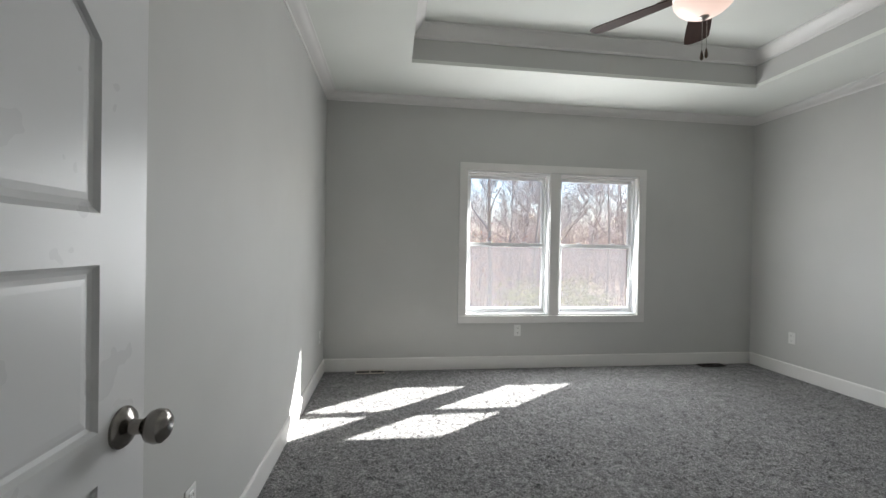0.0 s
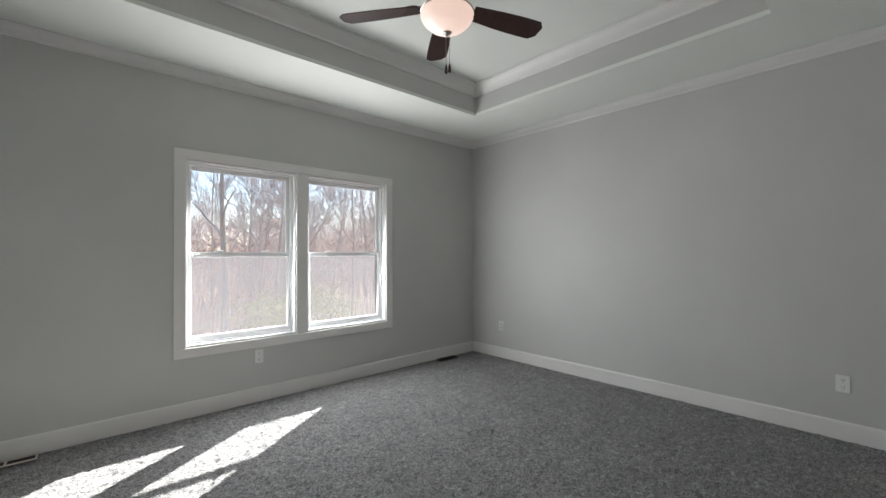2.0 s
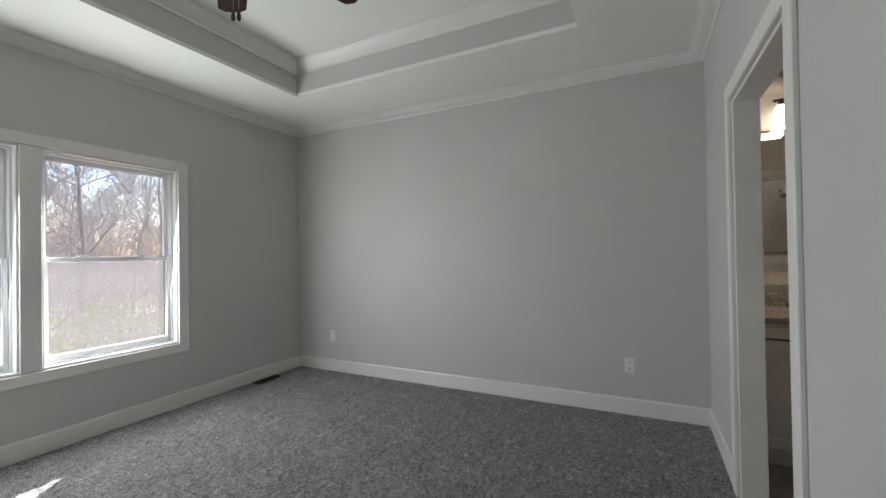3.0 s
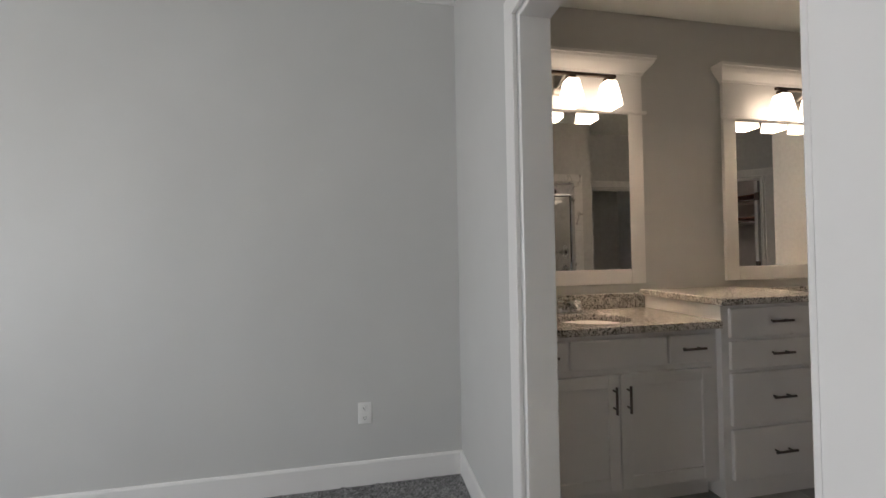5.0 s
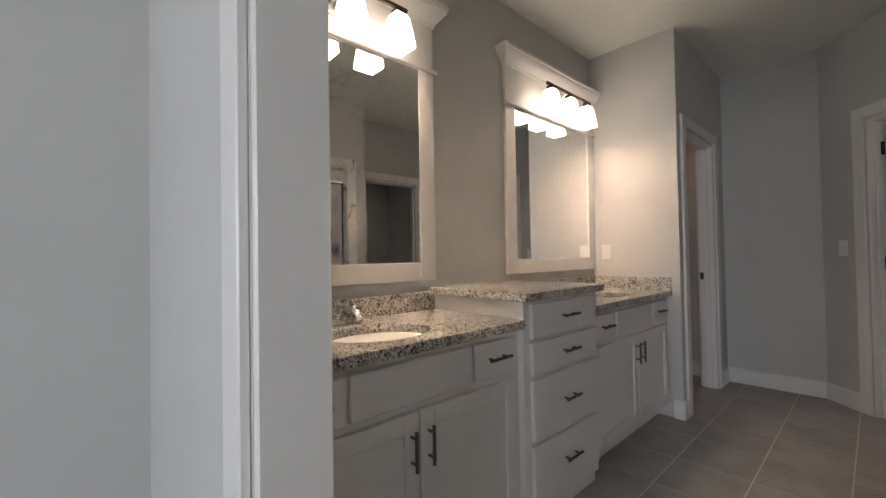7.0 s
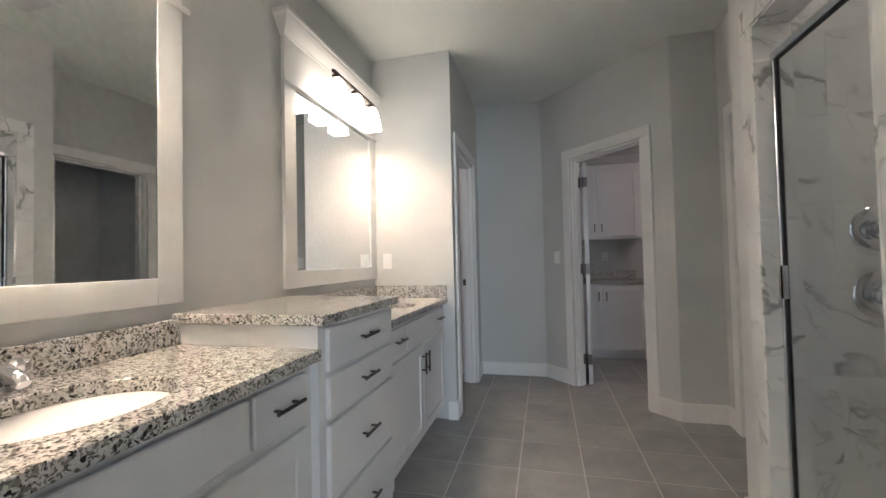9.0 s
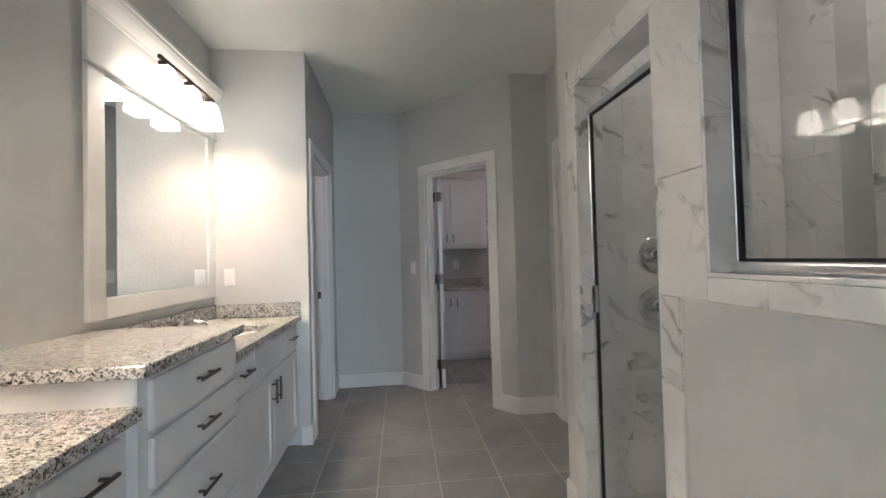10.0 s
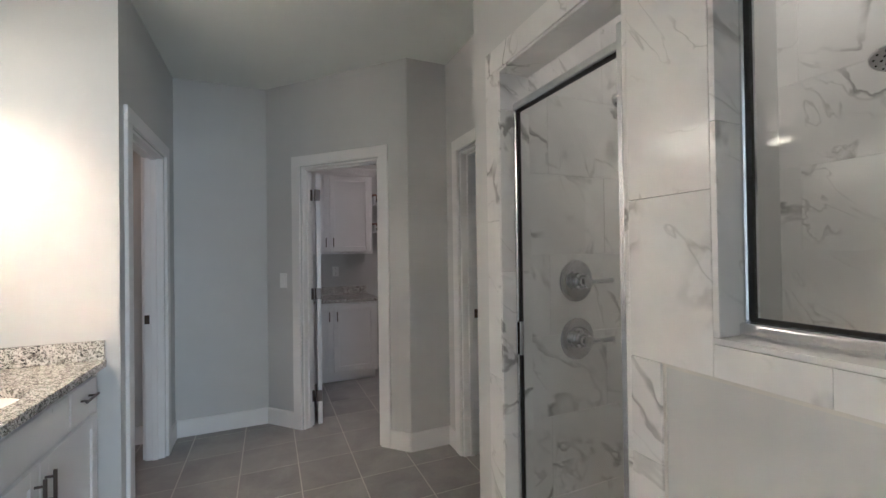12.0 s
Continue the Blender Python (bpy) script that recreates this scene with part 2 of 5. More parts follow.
def marble_material():
    m = bpy.data.materials.new("white veined marble tile")
    nt, p = nodes_of(m)
    v = tex_coords(nt, 1.0, True)
    mp = v.node
    mp.inputs["Rotation"].default_value = (0.75, 0.6, 0.4)
    mp.vector_type = "TEXTURE"
    mp.inputs["Scale"].default_value = (0.5, 0.5, 1.25)
    big = noise_node(nt, v, 1.35, 5, 0.5, 0.5)
    band = ramp(nt, big, [(0.478, (0, 0, 0)), (0.497, (0.9, 0.9, 0.9)), (0.503, (1, 1, 1)), (0.512, (0, 0, 0))])
    thin = noise_node(nt, v, 2.3, 4, 0.5, 0.7)
    band2 = ramp(nt, thin, [(0.487, (0, 0, 0)), (0.5, (0.55, 0.55, 0.55)), (0.512, (0, 0, 0))])
    mask = noise_node(nt, v, 1.9, 2)
    keep = ramp(nt, mask, [(0.47, (0, 0, 0)), (0.62, (1, 1, 1))])
    keep2 = ramp(nt, noise_node(nt, v, 2.7, 2), [(0.46, (0, 0, 0)), (0.6, (1, 1, 1))])
    cloud = noise_node(nt, v, 2.4, 4)
    base = ramp(nt, cloud, [(0.3, (0.71, 0.70, 0.68)), (0.65, (0.82, 0.81, 0.79))])
    f1 = mix(nt, 1.0, band, keep, "MULTIPLY")
    c = mix(nt, f1, base, (0.33, 0.32, 0.31))
    c = mix(nt, mix(nt, 1.0, band2, keep2, "MULTIPLY"), c, (0.40, 0.39, 0.37))
    nt.links.new(c, p.inputs["Base Color"])
    p.inputs["Roughness"].default_value = 0.16
    return m


def floor_tile_material():
    m = bpy.data.materials.new("grey porcelain floor tile")
    nt, p = nodes_of(m)
    v = tex_coords(nt, 1.0, True)
    cloud = noise_node(nt, v, 4.5, 5, 0.6, 0.4)
    fine = noise_node(nt, v, 60, 3)
    c = ramp(nt, cloud, [(0.28, (0.26, 0.253, 0.240)), (0.72, (0.405, 0.393, 0.374))])
    c = mix(nt, 0.35, c, ramp(nt, fine, [(0.3, (0.8, 0.8, 0.8)), (0.7, (1, 1, 1))]), "MULTIPLY")
    info = nt.nodes.new("ShaderNodeObjectInfo")
    c = mix(nt, 1.0, c, ramp(nt, info.outputs["Random"], [(0, (0.90, 0.90, 0.90)), (1, (1, 1, 1))]), "MULTIPLY")
    nt.links.new(c, p.inputs["Base Color"])
    rr = ramp(nt, cloud, [(0.2, (0.34, 0.34, 0.34)), (0.8, (0.50, 0.50, 0.50))])
    nt.links.new(rr, p.inputs["Roughness"])
    bump(nt, p, fine, 0.05, 0.002)
    return m


def blade_material():
    m = bpy.data.materials.new("dark walnut fan blade")
    nt, p = nodes_of(m)
    v = tex_coords(nt)
    w = noise_node(nt, v, 30, 5, 0.6, 2.0)
    nt.links.new(ramp(nt, w, [(0.3, (0.018, 0.008, 0.006)), (0.7, (0.055, 0.022, 0.014))]), p.inputs["Base Color"])
    p.inputs["Roughness"].default_value = 0.5
    p.inputs["Specular IOR Level"].default_value = 0.3
    return m


def glass_material(name, tint=(1, 1, 1), glare=0.0):
    m = bpy.data.materials.new(name)
    m.use_nodes = True
    nt = m.node_tree
    nt.nodes.remove(nt.nodes["Principled BSDF"])
    out = nt.nodes["Material Output"]
    tr = nt.nodes.new("ShaderNodeBsdfTransparent")
    tr.inputs[0].default_value = (*tint, 1)
    gl = nt.nodes.new("ShaderNodeBsdfGlossy")
    gl.inputs["Roughness"].default_value = 0.0
    lw = nt.nodes.new("ShaderNodeLayerWeight")
    lw.inputs[0].default_value = 0.5
    pw = nt.nodes.new("ShaderNodeMath")
    pw.operation, pw.inputs[1].default_value = "POWER", 5.0
    nt.links.new(lw.outputs["Facing"], pw.inputs[0])
    fr = nt.nodes.new("ShaderNodeMath")
    fr.operation, fr.inputs[1].default_value, fr.inputs[2].default_value = "MULTIPLY_ADD", 0.65, 0.03
    nt.links.new(pw.outputs[0], fr.inputs[0])
    mx = nt.nodes.new("ShaderNodeMixShader")
    nt.links.new(fr.outputs[0], mx.inputs[0])
    nt.links.new(tr.outputs[0], mx.inputs[1])
    nt.links.new(gl.outputs[0], mx.inputs[2])
    last = mx.outputs[0]
    # A faint translucent layer imitates glare haze over the view outside.
    if glare:
        tl = nt.nodes.new("ShaderNodeBsdfTranslucent")
        tl.inputs[0].default_value = (0.8, 0.8, 0.82, 1)
        veil = nt.nodes.new("ShaderNodeMixShader")
        veil.inputs[0].default_value = glare
        nt.links.new(last, veil.inputs[1])
        nt.links.new(tl.outputs[0], veil.inputs[2])
        last = veil.outputs[0]
    nt.links.new(last, out.inputs[0])
    return m


def screen_material():
    m = bpy.data.materials.new("grey insect screen")
    m.use_nodes = True
    nt = m.node_tree
    nt.nodes.remove(nt.nodes["Principled BSDF"])
    tl = nt.nodes.new("ShaderNodeBsdfTranslucent")
    tl.inputs[0].default_value = (0.165, 0.16, 0.17, 1)
    tr = nt.nodes.new("ShaderNodeBsdfTransparent")
    mx = nt.nodes.new("ShaderNodeMixShader")
    mx.inputs[0].default_value = 0.36
    nt.links.new(tr.outputs[0], mx.inputs[1])
    nt.links.new(tl.outputs[0], mx.inputs[2])
    nt.links.new(mx.outputs[0], nt.nodes["Material Output"].inputs[0])
    return m


def foliage(name, lo, hi, rough=0.8):
    m = bpy.data.materials.new(name)
    nt, p = nodes_of(m)
    geo = nt.nodes.new("ShaderNodeNewGeometry")
    nt.links.new(ramp(nt, geo.outputs["Random Per Island"], [(0, lo), (1, hi)]), p.inputs["Base Color"])
    p.inputs["Roughness"].default_value = rough
    p.inputs["Specular IOR Level"].default_value = 0.2
    return m


carpet = carpet_material()
granite = granite_material()
marble = marble_material()
tile_mat = floor_tile_material()
blade_mat = blade_material()
# The bedroom panes carry a painted glare haze; the glass itself is clean.
pane_glass = glass_material("window glass with glare veil", glare=0.006)
shower_glass = glass_material("shower glass", (0.985, 0.99, 0.985))
screen_mat = screen_material()
mirror_mat = metal("mirror silver", (0.93, 0.94, 0.93), 0.0)
mirror_mat.node_tree.nodes["Principled BSDF"].inputs["Normal"].links and mirror_mat.node_tree.links.remove(mirror_mat.node_tree.nodes["Principled BSDF"].inputs["Normal"].links[0])
shade_glow = glow("lit frosted shade", (1.0, 0.77, 0.56), 0.8)
bulb_glow = glow("lit lamp bulb", (1.0, 0.71, 0.47), 25.0)
warm_glow = glow("lit warm recessed lens", (1.0, 0.58, 0.36), 4.5)
can_glow = glow("lit recessed lens", (1.0, 0.78, 0.60), 7.5)
dim_glow = glow("lit dim recessed lens", (1.0, 0.74, 0.62), 10.0)
bowl_glow = glow("lit frosted bowl", (1.0, 0.66, 0.52), 0.14)
bark = foliage("grey bark", (0.32, 0.29, 0.28), (0.42, 0.385, 0.37))
twigs = foliage("grey brown twigs", (0.34, 0.30, 0.29), (0.48, 0.43, 0.42))
far_twigs = foliage("pinkish grey far twigs", (0.38, 0.31, 0.30), (0.55, 0.46, 0.46))
rust_leaf = foliage("rust brown leaves", (0.26, 0.12, 0.08), (0.50, 0.27, 0.19))
green_leaf = foliage("yellow green leaves", (0.22, 0.24, 0.03), (0.46, 0.46, 0.08))

# ---- structure: walls ----
HC = 2.735                       # ceiling
XE, XW, YN, YS = 0.013, -4.665, 4.02, -0.013
TOP = 3.2
WIN = (-3.255, -1.37, 0.552, 2.04)
OPEN = (-1.860, -0.94, 0.0, 2.06)
ENTRY = (-4.505, -3.71, 0.0, 2.05)
TOILET = (-3.84, -3.09, 0.0, 2.055)
LINEN = (-2.99, -2.25, 0.0, 2.055)
SHDOOR = (-1.82, -1.235, 0.09, 2.05)
SHWIN = (-1.04, -0.32, 1.19, 2.05)


def wall(name, bm, mat=wall_paint, label="plain light grey painted drywall wall"):
    return solid(name, bm, mat, label, "wall", "structure")


wall("wall_north", wall_y(bmesh.new(), YN, YN + 0.17, XW - 0.12, XE + 0.12, -0.1, TOP, [WIN]), label="grey painted bedroom wall round a double window")
wall("wall_east", wall_x(bmesh.new(), XE, XE + 0.12, -3.05, YN, -0.1, TOP))
wall("wall_west", wall_x(bmesh.new(), XW - 0.12, XW, -1.5, YN, -0.1, TOP))
wall("wall_south", wall_y(bmesh.new(), -0.13, YS, XW, XE, -0.1, TOP, [ENTRY, OPEN]), label="grey painted wall between bedroom and bathroom")
wall("wall_hall_south", B(XW - 0.12, -3.2, -1.62, -1.5, -0.1, TOP))
wall("wall_hall_east", B(-3.44, -3.325, -1.5, -0.13, -0.1, TOP))
wall("wall_vanity_end", B(-0.50, XE + 0.12, -3.05, -2.935, -0.1, TOP))
wall("wall_toilet_west", wall_x(bmesh.new(), -0.615, -0.50, -4.15, -2.935, -0.1, TOP, [TOILET]))
wall("wall_bath_south", B(-1.262, 1.12, -4.27, -4.15, -0.1, TOP))
wall("wall_toilet_east", B(1.0, 1.12, -4.15, -2.93, -0.1, TOP))
wall("wall_toilet_north", B(XE + 0.12, 1.0, -3.05, -2.935, -0.1, TOP))
P0, P1 = Vector((-1.262, -4.15, 0)), Vector((-2.168, -3.20, 0))
UDIR = (P1 - P0).normalized()
ULEN = (P1 - P0).length
ANG = Matrix.Translation(P0) @ Matrix((( UDIR.x, UDIR.y, 0, 0), (UDIR.y, -UDIR.x, 0, 0), (0, 0, 1, 0), (0, 0, 0, 1)))
# In this frame x runs along the angled wall and y points into the bathroom.
if (ANG.to_3x3() @ Vector((0, 1, 0))).dot(Vector((1, 1, 0))) < 0:
    ANG = ANG @ Matrix.Diagonal((1, -1, 1, 1))
CLOSET = (0.364, 1.074, 0.0, 2.06)


def angled(bm):
    bmesh.ops.transform(bm, matrix=ANG, verts=bm.verts)
    return bm


wall("wall_angled", angled(wall_y(bmesh.new(), -0.11, 0.0, -0.06, ULEN, -0.1, TOP, [CLOSET])))
wall("wall_bath_jog", B(-2.585, -2.17, -3.30, -3.20, -0.1, TOP))
wall("wall_linen", wall_x(bmesh.new(), -2.585, -2.465, -3.20, -2.022, -0.1, TOP, [LINEN]))
# Added divider that keeps the closet lamp's light out of the linen nook.
wall("wall_linen_light_block", B(-3.38, -2.585, -3.30, -3.20, -0.1, TOP))
wall("wall_shower_front", wall_x(bmesh.new(), -2.185, -2.075, -2.022, -0.13, -0.1, TOP, [SHDOOR, SHWIN]), label="grey painted shower wall with a doorway and window")
wall("wall_shower_south", B(-3.325, -2.185, -2.022, -1.90, -0.1, TOP))
wall("wall_shower_west", B(-3.325, -3.215, -1.90, -0.13, -0.1, TOP))
wall("wall_closet_south", B(-3.5, -1.1, -5.57, -5.45, -0.1, TOP))
wall("wall_closet_east", B(-1.22, -1.10, -5.45, -4.27, -0.1, TOP))
wall("wall_closet_west", B(-3.5, -3.38, -5.45, -2.022, -0.1, TOP))

# Ceilings
TX0, TX1, TY0, TY1, TH = -3.88, -0.779, 0.766, 3.215, 3.035
bm = bmesh.new()
for a in ((XW, TX0, YS, YN), (TX1, XE, YS, YN), (TX0, TX1, YS, TY0), (TX0, TX1, TY1, YN)):
    box(bm, *a, HC, HC + 0.03)
box(bm, TX0 - 0.1, TX1 + 0.1, TY0 - 0.1, TY1 + 0.1, TH, TH + 0.05)
solid("ceiling", bm, ceil_paint, "white bedroom tray ceiling", "ceiling", "structure")
bm = bmesh.new()
for a in ((TX0 - 0.06, TX0 - 0.001, TY0 - 0.06, TY1 + 0.06), (TX1 + 0.001, TX1 + 0.06, TY0 - 0.06, TY1 + 0.06), (TX0 - 0.001, TX1 + 0.001, TY0 - 0.06, TY0 - 0.001), (TX0 - 0.001, TX1 + 0.001, TY1 + 0.001, TY1 + 0.06)):
    box(bm, *a, HC + 0.002, TH - 0.001)
solid("tray_side", bm, tray_paint, "grey painted upright sides of the tray ceiling", "ceiling", "structure")
bm = bmesh.new()
box(bm, -3.44, XE, -3.05, -0.13, HC, HC + 0.04)
box(bm, -3.38, 1.0, -5.45, -3.05, HC, HC + 0.04)
solid("ceiling_bath", bm, ceil_paint, "plain white bathroom ceiling", "ceiling", "structure")
solid("ceiling_hall", B(XW, -3.44, -1.5, -0.13, HC, HC + 0.04), ceil_paint, "plain white hall ceiling", "ceiling", "structure")
bm = bmesh.new()
box(bm, XW - 0.4, 1.5, -5.9, YN + 0.83, TOP, TOP + 0.1)
box(bm, XW - 0.4, 1.5, YN + 0.17, YN + 0.83, 2.55, TOP)
solid("roof", bm, trim_paint, "flat roof slab with an eave over the window", "roof", "structure")

# Crown mouldings
CROWN = [(0, 0), (0.012, 0.0), (0.016, 0.010), (0.045, 0.020), (0.078, 0.040), (0.090, 0.052), (0.100, 0.054), (0.100, 0.063), (0, 0.063)]
solid("crown_moulding", ring_sweep(bmesh.new(), XW, XE, YS, YN, [(d, HC - 0.063 + h - 0.0005) for d, h in CROWN]), trim_paint, "white crown moulding round the bedroom walls", "crown moulding", "structure", smooth=True)
solid("tray_crown_moulding", ring_sweep(bmesh.new(), TX0, TX1, TY0, TY1, [(d * 0.95, TH - 0.105 + h * 1.66 - 0.0005) for d, h in CROWN]), trim_paint, "white crown moulding inside the ceiling tray", "crown moulding", "structure", smooth=True)

# Floors
bm = bmesh.new()
NX, NY = 340, 300
x0, x1, y0, y1 = XW, XE, -0.075, YN
grid = []
for j in range(NY + 1):
    row = []
    for i in range(NX + 1):
        x, y = x0 + (x1 - x0) * i / NX, y0 + (y1 - y0) * j / NY
        h = 0.007 * noise.noise(Vector((x * 38, y * 38, 0))) + 0.004 * noise.noise(Vector((x * 13, y * 13, 3))) + 0.005 * random.uniform(-1, 1)
        row.append(bm.verts.new((x, y, -0.002 + h)))
    grid.append(row)
for j in range(NY):
    for i in range(NX):
        bm.faces.new((grid[j][i], grid[j][i + 1], grid[j + 1][i + 1], grid[j + 1][i]))
solid("floor", bm, carpet, "grey shaggy wall-to-wall bedroom carpet", "carpet", "structure", smooth=True)
solid("floor_hall", B(XW, -3.44, -1.5, -0.075, -0.06, -0.001), carpet, "grey carpet in the hall", "carpet", "structure")
floor_bath = solid("floor_bath", B(-3.44, 1.0, -5.45, -0.075, -0.06, -0.001), grout_mat, "grey porcelain tile floor with pale grout", "tile floor", "structure")

# Baseboards: straight runs with a wall-side line and the room on the left of travel.
BBH, BBT = 0.128, 0.013


def baseboard(a, b):
    a, b = Vector((*a, 0)), Vector((*b, 0))
    d = (b - a).normalized()
    n = Vector((-d.y, d.x, 0))
    bm = bmesh.new()
    prof = [(0, 0), (BBT, 0), (BBT, BBH - 0.012), (BBT - 0.004, BBH - 0.003), (BBT - 0.008, BBH), (0, BBH)]
    q = [bm.verts.new(a + n * p + Z * h) for p, h in prof]
    s = [bm.verts.new(b + n * p + Z * h) for p, h in prof]
    bm.faces.new(q)
    bm.faces.new(s[::-1])
    for k in range(len(prof)):
        bm.faces.new((q[k], s[k], s[(k + 1) % 6], q[(k + 1) % 6]))
    return solid("baseboard", bm, trim_paint, "white painted baseboard along the wall foot", "baseboard", "structure")


AN = ANG.to_3x3() @ Vector((0, 1, 0))
ap = lambda u: tuple((P0 + UDIR * u)[:2])
RUNS = [((XE, YS), (XE, YN)), ((XE, YN), (XW, YN)), ((XW, YN), (XW, YS)), ((-0.855, YS), (XE, YS)), ((-3.62, YS), (-1.945, YS)),
        ((-0.615, -2.935), (-0.555, -2.935)), ((-0.615, -3.005), (-0.615, -2.922)), ((-0.615, -4.15), (-0.615, -3.925)), ((-1.262, -4.15), (-0.615, -4.15)),
        (ap(0.279), ap(-0.004)), (ap(ULEN), ap(1.159)), ((-2.465, -3.20), (-2.165, -3.20)), ((-2.465, -3.075), (-2.465, -3.20)),
        ((-2.075, -2.022), (-2.465, -2.022)), ((-2.075, -1.912), (-2.075, -2.035)), ((-2.465, -2.022), (-2.465, -2.165)),
        ((-3.38, -5.45), (-3.38, -4.0)), ((-2.37, -5.45), (-3.38, -5.45)), ((1.0, -4.15), (1.0, -3.05)), ((-0.5, -4.15), (1.0, -4.15))]
for a, b in RUNS:
    baseboard(a, b)


# ---- casings and jambs ----
def casing(name, m, w, h, depth, label, sides=(True, True)):
    """Flat casing and jamb lining of an opening w x h; the frame's x runs along the wall, y comes out of it, wall depth behind."""
    t = thing(name, m.translation, label, "door frame", "", "structure")
    t.matrix_basis = m
    c, th = 0.085, 0.018
    pieces = []
    for k, front in enumerate(sides):
        if not front:
            continue
        ya, yb = (0.0, th) if k == 0 else (-depth - th, -depth)
        pieces += [("casing_side", (-c, -0.006, ya, yb, 0, h + 0.006)), ("casing_side", (w + 0.006, w + c, ya, yb, 0, h + 0.006)), ("casing_head", (-c, w + c, ya, yb, h + 0.006, h + c))]
    pieces += [("jamb", (-0.001, 0.016, -depth, -0.0005, 0, h)), ("jamb", (w - 0.016, w + 0.001, -depth, -0.0005, 0, h)), ("jamb_head", (0.016, w - 0.016, -depth, -0.0005, h - 0.016, h + 0.001))]
    for n, a in pieces:
        ob = new(n, finish(n, B(*a, bev=0.003), trim_paint))
        ob.parent = t
    return t


def stop(t, w, h, y, faces=True):
    for n, a in (("door_stop", (0.016, 0.028, y - 0.032, y, 0, h - 0.016)), ("door_stop", (w - 0.028, w - 0.016, y - 0.032, y, 0, h - 0.016)), ("door_stop", (0.028, w - 0.028, y - 0.032, y, h - 0.028, h - 0.016))):
        ob = new(n, finish(n, B(*a, bev=0.002), trim_paint))
        ob.parent = t


def frame_y(x, y, flip=False):
    """Wall along x; the room lies at +y, or at -y when flipped."""
    return Matrix.Translation((x, y, 0)) @ (Matrix.Rotation(math.pi, 4, "Z") if flip else Matrix())


def frame_x(x, y, face):
    return Matrix.Translation((x, y, 0)) @ Matrix.Rotation(-math.pi / 2 * face, 4, "Z")


casing("doorway_bath", frame_y(OPEN[0], YS), OPEN[1] - OPEN[0], OPEN[3], 0.117, "white cased opening between bedroom and bathroom", (True, False))
entry_frame = casing("door_frame_entry", frame_y(ENTRY[0], YS), ENTRY[1] - ENTRY[0], ENTRY[3], 0.117, "white bedroom door frame and casing")
toilet_frame = casing("door_frame_toilet", frame_x(-0.615, TOILET[0], -1), TOILET[1] - TOILET[0], TOILET[3], 0.115, "white door frame to the toilet room")
stop(toilet_frame, TOILET[1] - TOILET[0], TOILET[3], -0.04)
linen_frame = casing("door_frame_linen", frame_x(-2.465, LINEN[1], 1), LINEN[1] - LINEN[0], LINEN[3], 0.12, "white door frame to the dark closet")
stop(linen_frame, LINEN[1] - LINEN[0], LINEN[3], -0.045)
closet_frame = casing("door_frame_closet", ANG @ Matrix.Translation((CLOSET[0], 0, 0)), CLOSET[1] - CLOSET[0], CLOSET[3], 0.11, "white door frame to the closet in the angled wall")
stop(closet_frame, CLOSET[1] - CLOSET[0], CLOSET[3], -0.04)

# ---- bedroom window ----
win_case = thing("window_trim", ((WIN[0] + WIN[1]) / 2, YN, WIN[2]), "white flat casing round the double window", "window trim", "", "structure")
c = 0.08
for n, a in (("trim_side", (WIN[0] - c, WIN[0] + 0.004, WIN[2] - 0.004, WIN[3] + 0.004)), ("trim_side", (WIN[1] - 0.004, WIN[1] + c, WIN[2] - 0.004, WIN[3] + 0.004)), ("trim_head", (WIN[0] - c, WIN[1] + c, WIN[3] + 0.004, WIN[3] + c)), ("trim_sill", (WIN[0] - c, WIN[1] + c, WIN[2] - c, WIN[2] - 0.004))):
    part(n, B(a[0], a[1], YN - 0.018, YN - 0.0005, a[2], a[3], bev=0.003), trim_paint, win_case)
MX = (WIN[0] + WIN[1]) / 2
part("mullion", B(MX - 0.055, MX + 0.055, YN - 0.012, YN + 0.16, WIN[2], WIN[3], bev=0.003), trim_paint, win_case)


